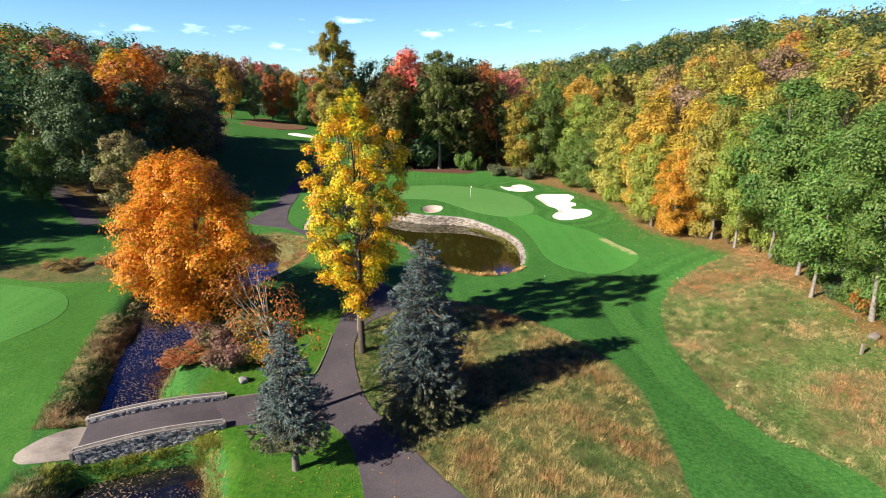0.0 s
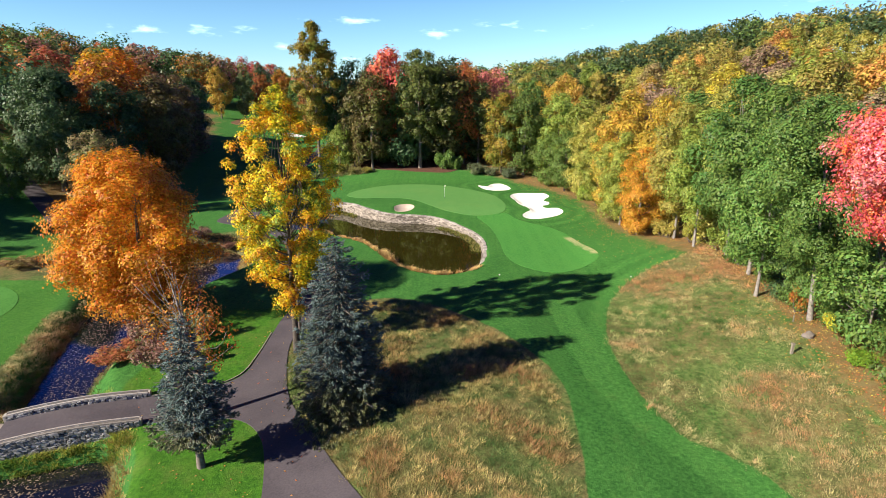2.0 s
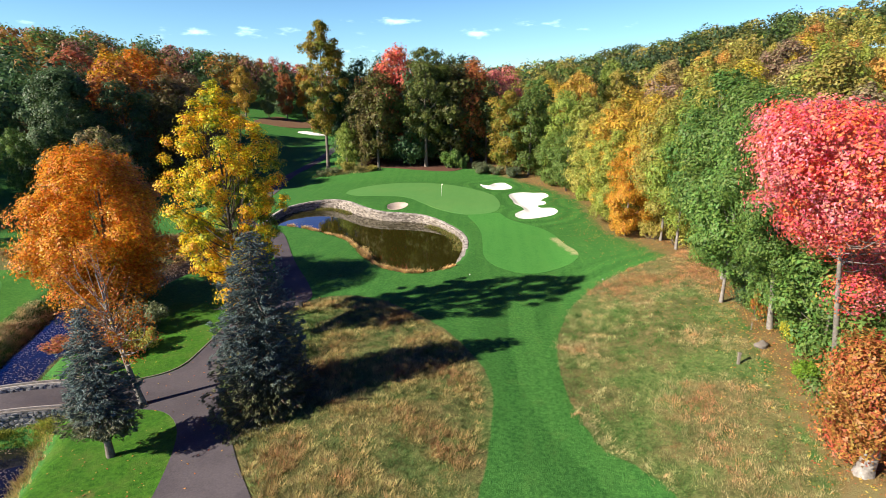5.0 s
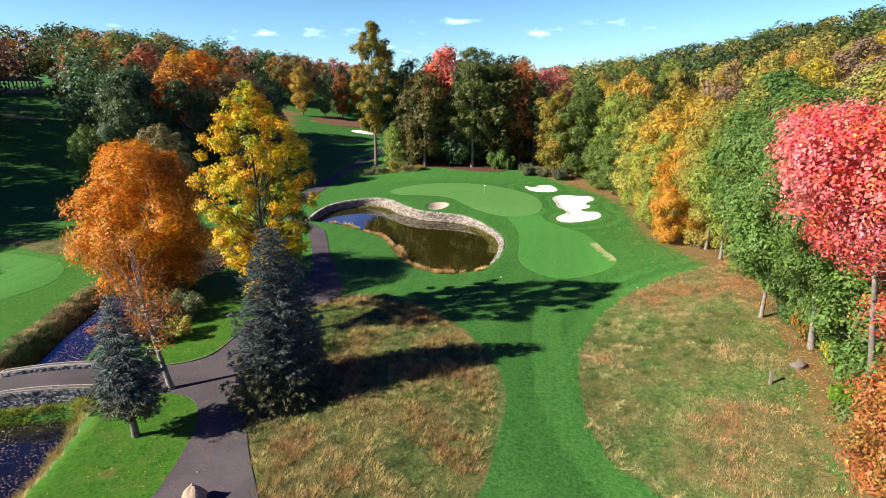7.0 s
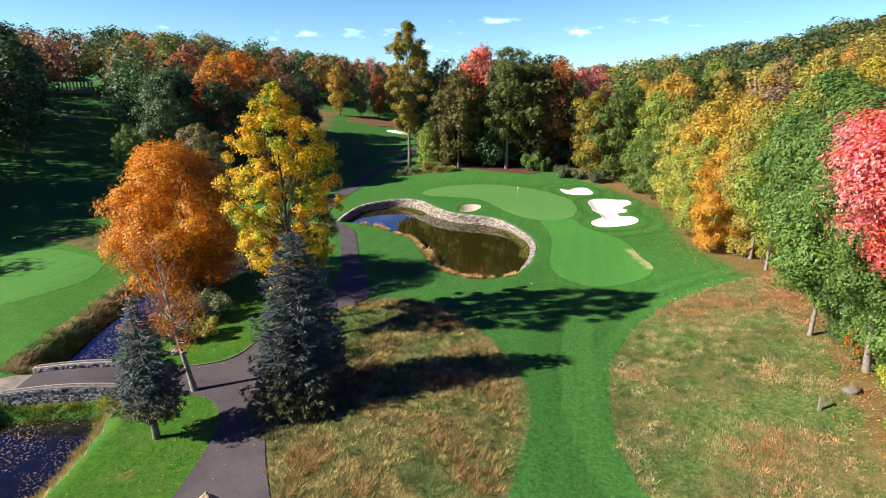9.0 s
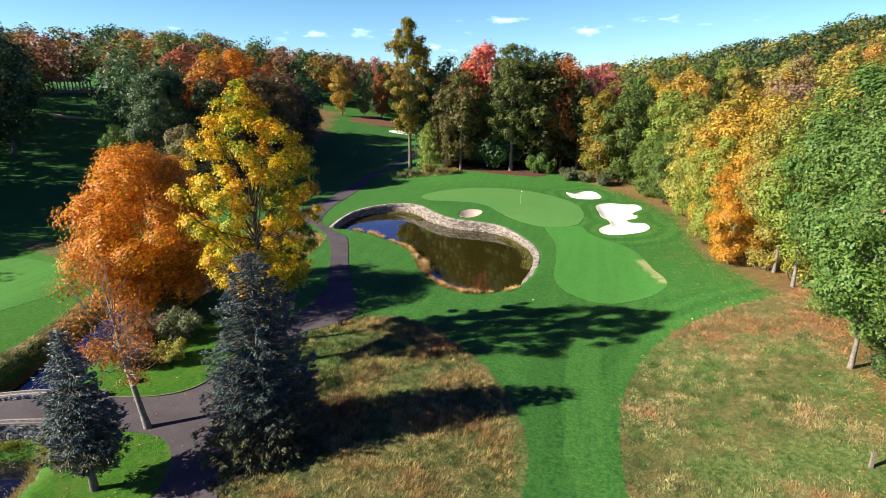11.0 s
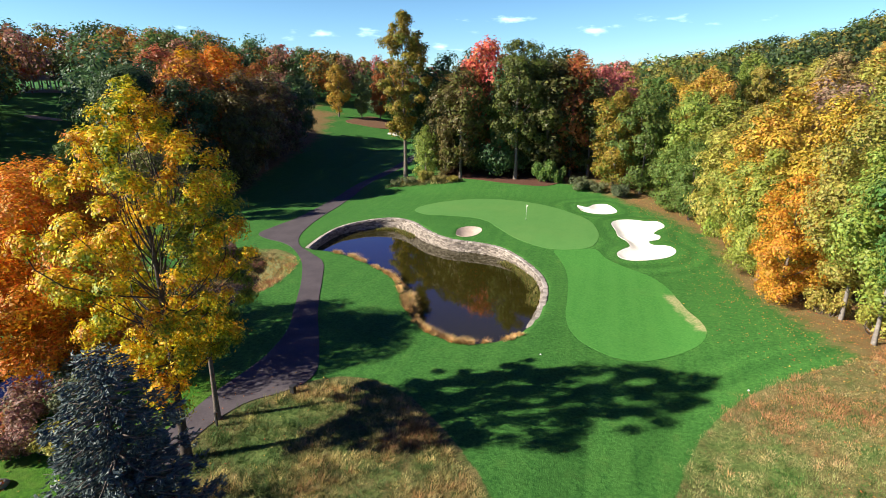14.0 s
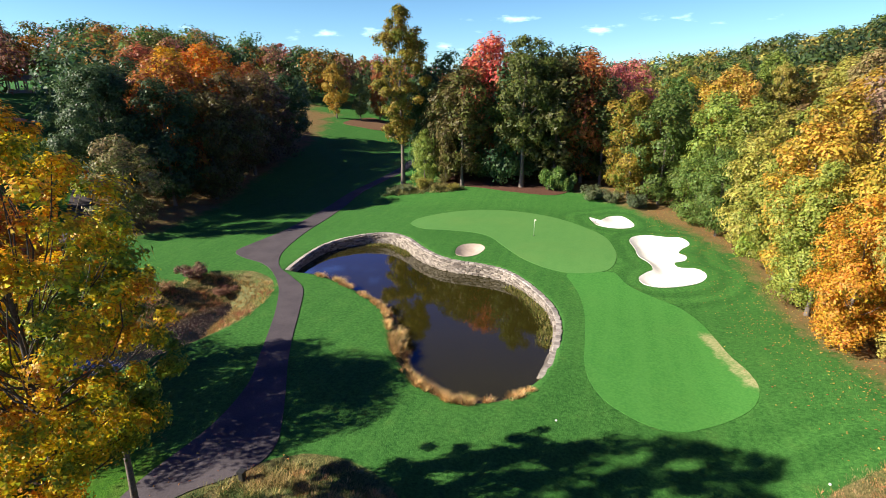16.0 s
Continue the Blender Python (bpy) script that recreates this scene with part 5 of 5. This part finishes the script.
STRAW_TONES = [(0.10, 0.16, 0.045), (0.18, 0.20, 0.07), (0.33, 0.275, 0.11), (0.47, 0.345, 0.155), (0.36, 0.235, 0.105), (0.32, 0.165, 0.08)]
SHORT_TONES = [(0.09, 0.22, 0.045), (0.18, 0.28, 0.075), (0.32, 0.34, 0.13), (0.45, 0.41, 0.185), (0.54, 0.43, 0.22), (0.50, 0.325, 0.17), (0.50, 0.255, 0.13)]
GOLD_TONES = [(0.50, 0.34, 0.14), (0.62, 0.44, 0.20), (0.40, 0.24, 0.09), (0.55, 0.40, 0.17)]
BANK_TONES = [(0.16, 0.24, 0.04), (0.36, 0.34, 0.07), (0.50, 0.38, 0.12), (0.40, 0.22, 0.09)]
rough_a, rough_b = curve_pts(ROUGH_NEAR, True, 1), curve_pts(ROUGH_FAR, True, 1)
blades("rough_grass", "knee-high straw and russet fescue rough", inside(rough_a, 11, 1), 0.33, STRAW_TONES, 3, per=28, noise_scale=0.3, width=0.016, spread=0.34, bias=lambda x, y: -0.5 * S(1.5, -3.5, x) * S(48, 45, y) - 0.2 * S(30, 24, y) * S(5, -1, x))
pts = inside(rough_b, 13, 2)
pts = pts[pts[:, 0] - wood_rim(pts[:, 1]) < 2.2 * np.random.default_rng(3).random(len(pts)) ** 2]
blades("rough_grass", "short dry mottled fescue rough by the wood", pts[pts[:, 1] > 16], 0.21, SHORT_TONES, 4, per=22, spread=0.34, width=0.016, noise_scale=0.24, bias=lambda x, y: 0.5 * S(45, 51, y) - 0.02 - 0.4 * np.exp(-((x - 26) ** 2 + (y - 43) ** 2) / 18) - 0.12 * S(34, 28, x) + 0.22 * np.exp(-(((x - wood_rim(y) + 3.2) / 1.8) ** 2)) * S(38, 32, y))
shore = curve_pts(SHORE, False, 0.5)
pts = beside(shore, -0.5, 0.75, 1700, 5)
pts = pts[np.array([noise.noise(Vector((x * 0.7, y * 0.7, 3))) for x, y in pts]) > -0.08]
blades("shore_grass", "golden dry grass fringe along the pond shore", pts, 0.5, GOLD_TONES, 6, per=16, width=0.022)
pts = np.vstack([beside(np.vstack([creek_line, creek_line[:1]]), -0.9, 0.4, 2600, 6), beside(creek_line[int(len(creek_line) * 0.27):int(len(creek_line) * 0.5)], -2.6, 0.2, 2600, 7)])
keep = (pts[:, 1] > 15) & ~((np.abs(pts[:, 1] - (30.3 + 0.37 * (pts[:, 0] + 19))) < 2.15) & (pts[:, 0] < -13)) & (sdist(path_line, pts[:, 0], pts[:, 1]) > 0.5)
blades("bank_grass", "rank golden and russet grass on the creek banks", pts[keep], 0.22, [(0.15, 0.20, 0.06), (0.23, 0.25, 0.10), (0.30, 0.29, 0.13), (0.38, 0.33, 0.15), (0.33, 0.24, 0.12)], 8, per=16, width=0.022, spread=0.3)
pts = inside(creek_line, 7, 31, 1.6)
pts = pts[(pts[:, 1] > 62) & (sdist(creek_line, pts[:, 0], pts[:, 1]) > -2.0 - 1.6 * S(63, 67, pts[:, 1])) & (sdist(path_line, pts[:, 0], pts[:, 1]) > 0.4)]
blades("bank_grass", "golden grass round the marshy creek hollow", pts, 0.45, GOLD_TONES + [(0.40, 0.19, 0.10), (0.36, 0.15, 0.08)], 14, per=18, width=0.022, spread=0.34)
pts = inside(creek_line, 16, 33, 1.1)
cdist = sdist(creek_line, pts[:, 0], pts[:, 1])
pts = pts[(pts[:, 1] < 29) & (pts[:, 1] > 15) & (pts[:, 0] > -16) & (cdist > -0.8)]
blades("bank_grass", "tall golden and russet grass beside the lawn", pts, 0.4, [(0.24, 0.28, 0.05)] + GOLD_TONES + [(0.30, 0.30, 0.06)], 15, per=14, width=0.018, spread=0.25)
g = np.random.default_rng(21).uniform((-24.5, 24), (-13, 36), (5000, 2))
dd = odist(np.array([(-24.5, 28.4), (-14.0, 32.2)]), g[:, 0], g[:, 1])
g = g[(dd > 2.15) & (dd < 3.7) & (sdist(creek_line, g[:, 0], g[:, 1]) < 1.2) & (sdist(path_line, g[:, 0], g[:, 1]) > 0.4)]
blades("bank_grass", "yellow-green rank grass at the foot of the bridge", g, 0.4, [(0.18, 0.28, 0.04), (0.34, 0.38, 0.06), (0.48, 0.42, 0.10), (0.26, 0.32, 0.05)], 9, per=14, width=0.022, spread=0.3)
BED_GRASS = np.array([(-26, 118.4), (-20, 119.6), (-14, 120.4), (-10.5, 121.6), (-13, 124.5), (-20, 124), (-26, 121)])
blades("ornamental_grass", "tall straw and sage ornamental grass by the mulch bed", inside(BED_GRASS, 6, 41), 1.0, [(0.15, 0.20, 0.08), (0.26, 0.28, 0.11), (0.40, 0.35, 0.15), (0.33, 0.24, 0.11)], 17, per=16, width=0.04, spread=0.4)
reed = np.vstack([beside(wall_line[int(len(wall_line) * 0.26):int(len(wall_line) * 0.42)], -1.6, -0.4, 260, 9), beside(wall_line[int(len(wall_line) * 0.66):int(len(wall_line) * 0.92)], -1.7, -0.4, 420, 10)])


def reeds():
    rng = np.random.default_rng(4)
    P = reed
    m = len(P) * 7
    k = np.repeat(np.arange(len(P)), 7)
    a = rng.uniform(0, 6.28, m)
    root = np.c_[P, np.full(len(P), POND_Z - 0.1)][k] + np.stack([np.cos(a), np.sin(a), 0 * a], -1) * 0.15
    L = rng.uniform(0.15, 0.5, (m, 1))
    tip = root + np.stack([np.cos(a), np.sin(a), 0 * a], -1) * L * 0.5 + np.array([0, 0, 1]) * L
    side = np.stack([-np.sin(a), np.cos(a), 0 * a], -1) * 0.04
    V = np.stack([root - side, root + side, tip], 1).reshape(-1, 3)
    me = mesh_np("pond_weeds", V, np.arange(3 * m).reshape(-1, 3), M_STRAW)
    pal = np.array([(0.22, 0.22, 0.05), (0.32, 0.26, 0.09), (0.14, 0.17, 0.04)])
    c = np.c_[pal[rng.integers(0, 3, m)].repeat(3, 0), np.zeros(3 * m)]
    me.attributes.new("tint", "FLOAT_COLOR", "POINT").data.foreach_set("color", c.astype(np.float32).ravel())
    tagged(part("pond_weeds", me), "low yellow-green weeds at the foot of the wall", "weeds", kind="stuff")


reeds()


# ---- shrubs and young trees ----
def make_shrub(name, seed, height, radius, leaves, leaf=0.2):
    rng = np.random.default_rng(seed)
    nc = 22
    a = rng.uniform(0, 6.28, nc)
    rr = radius * 0.78 * np.sqrt(rng.uniform(0, 1, nc))
    cs = np.stack([rr * np.cos(a), rr * np.sin(a), height * rng.uniform(0.25, 0.72, nc)], -1)
    rs = np.minimum(radius, height) * rng.uniform(0.16, 0.42, nc)
    k = rng.integers(0, nc, leaves)
    d = unit(rng, leaves)
    pos = cs[k] + d * (rs[k] * rng.uniform(0.55, 1.1, leaves))[:, None]
    pos[:, 2] = np.abs(pos[:, 2])
    V, Fc = leaf_tris(rng, pos, 0.6 * d + np.array([0, 0, 0.5]) + 0.6 * unit(rng, leaves), leaf)
    sh = new(name)
    part("crown", mesh_np("crown", V, Fc, M_LEAF), sh)
    TV, TF = sticks([(limb(rng, (rng.normal(0, 0.1), rng.normal(0, 0.1), -0.2), c), np.linspace(0.05, 0.012, 5)) for c in cs], 5)
    part("stem", mesh_np("stem", TV, TF, M_BARK, True), sh)
    return sh


DENSE, LOOSE = make_shrub("shrub", 41, 2.0, 1.6, 4600, 0.17), make_shrub("shrub", 42, 2.0, 1.8, 3000, 0.14)
seen = set()


def shrub(base, x, y, height, width, colour, label, turn=0.0):
    if base in seen:
        t = copy_thing(base, Matrix())
    else:
        seen.add(base)
        t = base
    place(t, x, y, colour, label, "shrub", "", turn, 1.0)
    t.scale = (width / 3.2, width / 3.2, height / 2.0)
    return t


CRIMSON, PLUM, SAGE = (0.55, 0.12, 0.05, 0.25), (0.26, 0.14, 0.11, 0.4), (0.17, 0.19, 0.10, 0.3)
SHRUBS = [
    (4.8, 124.5, 4.4, 5.0, GREENLEAF, DENSE, "rounded green shrub behind the green"), (7.4, 123.8, 3.2, 3.4, GREENLEAF, DENSE, "rounded green shrub behind the green"),
    (12.4, 120.5, 2.4, 4.2, SAGE, DENSE, "low sage-green shrub at the wood's edge"), (15.2, 119.3, 2.2, 3.6, SAGE, LOOSE, "low sage-green shrub at the wood's edge"),
    (19.0, 117.2, 2.6, 3.4, SAGE, DENSE, "grey-green shrub at the wood's edge"), (-18.6, 122.4, 2.6, 3.6, OLIVE, LOOSE, "olive shrub beside the mulch bed"),
    (-21.8, 120.8, 1.8, 3.4, SAGE, LOOSE, "grey-green low shrub beside the mulch bed"), (-16.0, 121.6, 1.7, 3.4, (0.34, 0.28, 0.1, 0.3), LOOSE, "straw-coloured ornamental shrub by the bed"),
    (-12.8, 121.6, 1.5, 2.6, (0.42, 0.33, 0.08, 0.2), LOOSE, "straw-coloured ornamental shrub by the bed"), (-24.0, 119.4, 1.5, 2.6, SAGE, LOOSE, "grey-green low shrub beside the mulch bed"),
    (-20.4, 38.8, 1.1, 4.4, (0.50, 0.17, 0.08, 0.2), LOOSE, "red-leaved shrub spilling over the creek bank"), (-19.0, 41.0, 2.6, 4.2, PLUM, LOOSE, "plum-grey twiggy shrub on the creek bank"),
    (-17.2, 37.6, 2.4, 3.6, PLUM, LOOSE, "plum-grey twiggy shrub on the creek bank"), (-20.6, 45.0, 3.0, 4.4, SAGE, LOOSE, "sage-green shrub on the creek bank"),
    (-16.4, 41.8, 2.8, 3.8, SAGE, LOOSE, "sage-green shrub on the creek bank"), (-14.6, 38.6, 1.8, 3.0, OLIVE, LOOSE, "olive shrub beside the lawn"),
    (-25.6, 73.4, 1.0, 2.8, (0.30, 0.15, 0.10, 0.3), LOOSE, "russet brush in the creek hollow"), (-29.8, 73.6, 1.8, 3.6, PLUM, LOOSE, "plum-grey brush in the creek hollow"), (-30.6, 69.4, 1.2, 3.0, (0.34, 0.17, 0.10, 0.3), LOOSE, "russet brush in the creek hollow"),
    (-40.0, 61.5, 1.4, 4.2, (0.3, 0.16, 0.08, 0.3), LOOSE, "rusty marsh brush beside the fairway"), (-45.0, 60.0, 1.3, 4.6, (0.3, 0.16, 0.08, 0.3), LOOSE, "rusty marsh brush beside the fairway"), (-36.6, 60.4, 1.2, 3.4, SAGE, LOOSE, "sage marsh brush beside the fairway"),
    
    (36.6, 53.0, 3.6, 4.0, GREENLEAF, DENSE, "green undergrowth at the wood's edge"), (37.0, 58.5, 3.2, 4.2, LIME, LOOSE, "yellow-green undergrowth at the wood's edge"), (36.2, 63.6, 3.0, 4.0, OLIVE, LOOSE, "olive undergrowth at the wood's edge"), (34.6, 68.4, 2.6, 3.6, OLIVE, LOOSE, "olive undergrowth at the wood's edge"), (34.0, 76.0, 3.4, 4.0, LIME, DENSE, "yellow-green undergrowth at the wood's edge"), (32.6, 88.6, 3.6, 4.2, LIME, DENSE, "yellow-green undergrowth at the wood's edge"), (31.0, 95.0, 3.6, 4.0, (0.3, 0.36, 0.06, 0.3), DENSE, "yellow-green undergrowth at the wood's edge"),
    (34.8, 40.9, 3.0, 2.4, (0.45, 0.14, 0.04, 0.1), LOOSE, "rust-brown leafy sapling at the wood's edge"),
    (35.4, 37.2, 1.5, 2.4, (0.5, 0.46, 0.05, 0.4), DENSE, "bright yellow low shrub at the wood's edge"),
    (33.2, 32.4, 1.2, 1.8, (0.2, 0.33, 0.03, 0.2), DENSE, "small round lime-green shrub in the rough"), 
]
SAPLINGS = [(33.0, 28.4, 7.0, 0.9, GREENLEAF), (35.6, 37.8, 6.5, 0.9, GREENLEAF), (35.2, 42.4, 5.5, 0.9, GREENLEAF), (32.4, 25.2, 6.4, 1.1, (0.52, 0.17, 0.06, 0.45)), (33.4, 21.8, 5.0, 1.2, (0.5, 0.14, 0.06, 0.3)), (34.2, 29.0, 5.0, 1.1, (0.46, 0.2, 0.06, 0.5)), (38.0, 34.2, 6.0, 1.0, GREENLEAF), (36.4, 38.2, 6.5, 1.0, GREENLEAF),
            (35.6, 44.2, 5.5, 1.0, OAK), (36.5, 48.5, 5.5, 1.0, GREENLEAF), (37.6, 31.0, 6.5, 1.1, GREENLEAF), (35.6, 29.0, 8.0, 1.1, GREENLEAF), (35.2, 41.0, 5.0, 0.9, GREENLEAF), (34.4, 26.6, 8.5, 1.0, GREENLEAF), (36.0, 35.5, 9.0, 1.0, GREENLEAF)]
young = make_tree("sapling", 71, 6.0, 2.5, 0.3, "round", 45, 8000, 0.145, 0.07, clump_size=0.27, simple=True)
for i, (x, y, hgt, wide, c) in enumerate(SAPLINGS):
    t = copy_thing(young, Matrix()) if i else young
    place(t, x, y, c, ("rust-red sumac" if c[0] > 0.45 else "orange-brown sumac" if c[0] > 0.3 else "green young maple") + " thicket at the wood's edge", "sapling", "thicket at the wood's edge", i * 71.0, 1.0)
    t.scale = (hgt / 6 * wide, hgt / 6 * wide, hgt / 6)
# added shrubs: they block the lit gap behind the bed, where deep shade lies
for i in range(8):
    SHRUBS.append((-17 + 4.2 * i, 135.5 + 2.0 * math.sin(i * 2.3), 5.5 + math.sin(i * 1.7), 5.6, OAK, DENSE, "dark green shrub added to darken the gap behind the mulch bed"))
for i, (x, y, hgt, wid, c, base, label) in enumerate(SHRUBS):
    shrub(base, x, y, hgt, wid, c, label, i * 67.0)


# ---- small things ----
def flagstick():
    f = tagged(new("golf_flag"), "white flagstick with a small pale flag in the hole", "flag")
    f.matrix_basis = Matrix.Translation((5.1, 97.5, gz(5.1, 97.5) + 0.05))
    bm = bmesh.new()
    bmesh.ops.create_cone(bm, cap_ends=True, segments=10, radius1=0.022, radius2=0.016, depth=2.3, matrix=Matrix.Translation((0, 0, 1.15)))
    part_bm("pole", bm, M_WHITE, f, "", True)
    n = 7
    V = [(0.02 + 0.24 * i / (n - 1), 0.05 * math.sin(i * 1.1), 2.28 - j * 0.24 - 0.05 * i / n + (0.11 * i / n if j else 0)) for j in range(2) for i in range(n)]
    me = mesh_np("cloth", V, [(i, i + 1, n + i + 1, n + i) for i in range(n - 1)], M_FLAG)
    part("cloth", me, f, "pale yellow flag cloth")
    bm = bmesh.new()
    bmesh.ops.create_cone(bm, cap_ends=True, segments=16, radius1=0.11, radius2=0.11, depth=0.02, matrix=Matrix.Translation((0, 0, 0.012)))
    part_bm("cup", bm, M_METAL, f)


flagstick()


def post(x, y, hgt, w, m, label, name="post", head=False):
    p = tagged(new(name), label, "post")
    p.matrix_basis = Matrix.Translation((x, y, gz(x, y)))
    bm = bmesh.new()
    bmesh.ops.create_cube(bm, size=1.0)
    bmesh.ops.bevel(bm, geom=bm.edges[:], offset=0.06, segments=2, affect="EDGES")
    bm.transform(Matrix.Translation((0, 0, hgt / 2 - 0.05)) @ Matrix.Diagonal((w, w, hgt + 0.1, 1)))
    part_bm("shaft", bm, m, p)
    if head:
        bm = bmesh.new()
        bmesh.ops.create_cube(bm, size=1.0)
        bmesh.ops.bevel(bm, geom=bm.edges[:], offset=0.08, segments=2, affect="EDGES")
        bm.transform(Matrix.Translation((0, 0, hgt)) @ Matrix.Diagonal((w * 1.35, w * 1.35, 0.12, 1)))
        part_bm("cap", bm, m, p)


post(-4.3, 47.5, 0.55, 0.3, M_METAL, "squat black marker post at the path edge", "marker_post", True)
post(-7.0, 43.0, 0.95, 0.12, M_METAL, "slim black post beside the tulip trunk", "marker_post", True)
post(30.4, 34.9, 0.8, 0.16, M_WOOD, "short weathered wooden post in the rough", "wooden_post", True)
post(33.2, 39.4, 0.6, 0.06, M_KERB, "thin pale stake at the wood's edge", "marker_stake")


def rock(x, y, size, squash, label, seed, sink=0.3, point=0.0):
    rng = random.Random(seed)
    bm = bmesh.new()
    bmesh.ops.create_icosphere(bm, subdivisions=3, radius=1.0)
    off = Vector((rng.uniform(0, 50), rng.uniform(0, 50), 0))
    for v in bm.verts:
        v.co *= 1 + 0.35 * noise.noise(v.co * 1.1 + off) + 0.1 * noise.noise(v.co * 3 + off)
        taper = 1 - point * max(0.0, v.co.z)
        v.co = Vector((v.co.x * taper * size[0], v.co.y * taper * size[1], v.co.z * size[2]))
    ob = part_bm("boulder", bm, (M_STONE, M_GREYSTONE, M_TANROCK)[squash], None)
    ob.matrix_basis = Matrix.Translation((x, y, gz(x, y) + size[2] * (1 - 2 * sink))) @ pose(0, 0, 0, 0, 0, rng.uniform(0, 360))
    tagged(ob, label, "boulder")


rock(32.7, 36.8, (0.5, 0.4, 0.3), 0, "pale half-buried boulder in the rough", 2)
rock(34.0, 33.2, (0.35, 0.3, 0.25), 0, "small pale boulder under the trees", 3)
rock(-1.15, 21.5, (0.62, 0.6, 0.75), 2, "tan pointed boulder beside the cart path", 4, 0.15, 0.75)
rock(-15.0, 35.6, (0.4, 0.35, 0.3), 1, "grey boulder beside the bridge end", 5)
rock(31.4, 87.5, (0.4, 0.35, 0.25), 0, "pale boulder at the wood's edge", 6)

for line, label in ((curve_pts([(-15.6, 33.3), (-12.0, 34.4), (-10.1, 36.1), (-9.75, 39.0), (-9.8, 43.0)], False, 0.5), "pale thin kerb round the lawn"),):
    zz = ground_z(line[:, 0], line[:, 1])
    V, Fc = ribbon(line, 0.045, -0.045, zz - 0.1, zz + 0.08)
    tagged(part("path_edging", mesh_np("path_edging", V, Fc, M_KERB)), label, "kerb", kind="structure")


def marker(x, y, label):
    bm = bmesh.new()
    bmesh.ops.create_cone(bm, cap_ends=True, segments=14, radius1=0.075, radius2=0.06, depth=0.06, matrix=Matrix.Translation((0, 0, 0.05)))
    ob = part_bm("yardage_marker", bm, M_WHITE)
    ob.matrix_basis = Matrix.Translation((x, y, gz(x, y)))
    tagged(ob, label, "marker")


marker(11.6, 57.4, "small white round yardage marker set in the turf")
marker(25.5, 54.6, "small white round yardage marker set in the turf")


def leaf_litter():
    rng = np.random.default_rng(12)
    q = rng.uniform((20, 14), (37, 118), (30000, 2))
    d = sdist(np.array(WOODS_R), q[:, 0], q[:, 1])
    q = q[(d < 11 * rng.random(len(d)) ** 2) & (d > -2)]
    f = rng.uniform((28, 16), (40, 60), (9000, 2))
    f = f[f[:, 0] - wood_rim(f[:, 1]) > -1.0 + 2.5 * rng.random(len(f))]
    q = np.vstack([q, f])
    g = rng.uniform((-18, 14), (-2, 50), (500, 2))
    g = g[sdist(creek_line, g[:, 0], g[:, 1]) > 0.6]
    q = np.vstack([q, g])
    z = ground_z(q[:, 0], q[:, 1]) + 0.07
    V, Fc = leaf_cards(rng, np.c_[q, z], np.array([0, 0, 1.0]) + 0.3 * unit(rng, len(q)), 0.11)
    me = mesh_np("fallen_leaves", V, Fc, M_STRAW)
    pal = np.array([(0.55, 0.27, 0.08), (0.42, 0.2, 0.07), (0.62, 0.42, 0.1), (0.5, 0.16, 0.06)])
    c = np.c_[pal[rng.integers(0, 4, len(q))].repeat(4, 0), np.zeros(4 * len(q))]
    me.attributes.new("tint", "FLOAT_COLOR", "POINT").data.foreach_set("color", c.astype(np.float32).ravel())
    tagged(part("fallen_leaves", me), "scattered orange and brown fallen leaves", "leaves", kind="stuff")


leaf_litter()


def pavilion(x, y, turn):
    """An open-sided shelter: pale columns on a plinth under a hipped roof."""
    p = tagged(new("pavilion"), "long pale-columned open pavilion under hillside trees", "pavilion")
    p.matrix_basis = Matrix.Translation((x, y, gz(x, y))) @ pose(0, 0, 0, 0, 0, turn)

    def block(name, size, at, material, label="", parent=p):
        bm = bmesh.new()
        bmesh.ops.create_cube(bm, size=1.0)
        bm.transform(Matrix.Translation(at) @ Matrix.Diagonal((*size, 1)))
        bmesh.ops.bevel(bm, geom=bm.edges[:], offset=0.04, segments=1, affect="EDGES")
        return part_bm(name, bm, material, parent, label)

    block("plinth", (15.0, 5.4, 1.2), (0, 0, 0.1), M_GREYSTONE, "grey stone plinth")
    block("beam", (14.6, 0.35, 0.35), (0, -2.2, 3.75), M_CAPSTONE)
    block("beam", (14.6, 0.35, 0.35), (0, 2.2, 3.75), M_CAPSTONE)
    for i in range(7):
        for side in (-2.2, 2.2):
            block("column", (0.4, 0.4, 2.9), (-6.9 + 2.3 * i, side, 2.14), M_CAPSTONE, "weathered pale column")
    bm = bmesh.new()
    low = [bm.verts.new(v) for v in ((-7.9, -3.1, 3.93), (7.9, -3.1, 3.93), (7.9, 3.1, 3.93), (-7.9, 3.1, 3.93))]
    top = [bm.verts.new(v) for v in ((-5.2, 0, 5.3), (5.2, 0, 5.3))]
    for f in ((low[0], low[1], top[1], top[0]), (low[1], low[2], top[1]), (low[2], low[3], top[0], top[1]), (low[3], low[0], top[0]), (low[3], low[2], low[1], low[0])):
        bm.faces.new(f)
    part_bm("roof", bm, M_WOOD, p, "grey shingled hipped roof")


pavilion(-166.0, 164.0, 62.0)
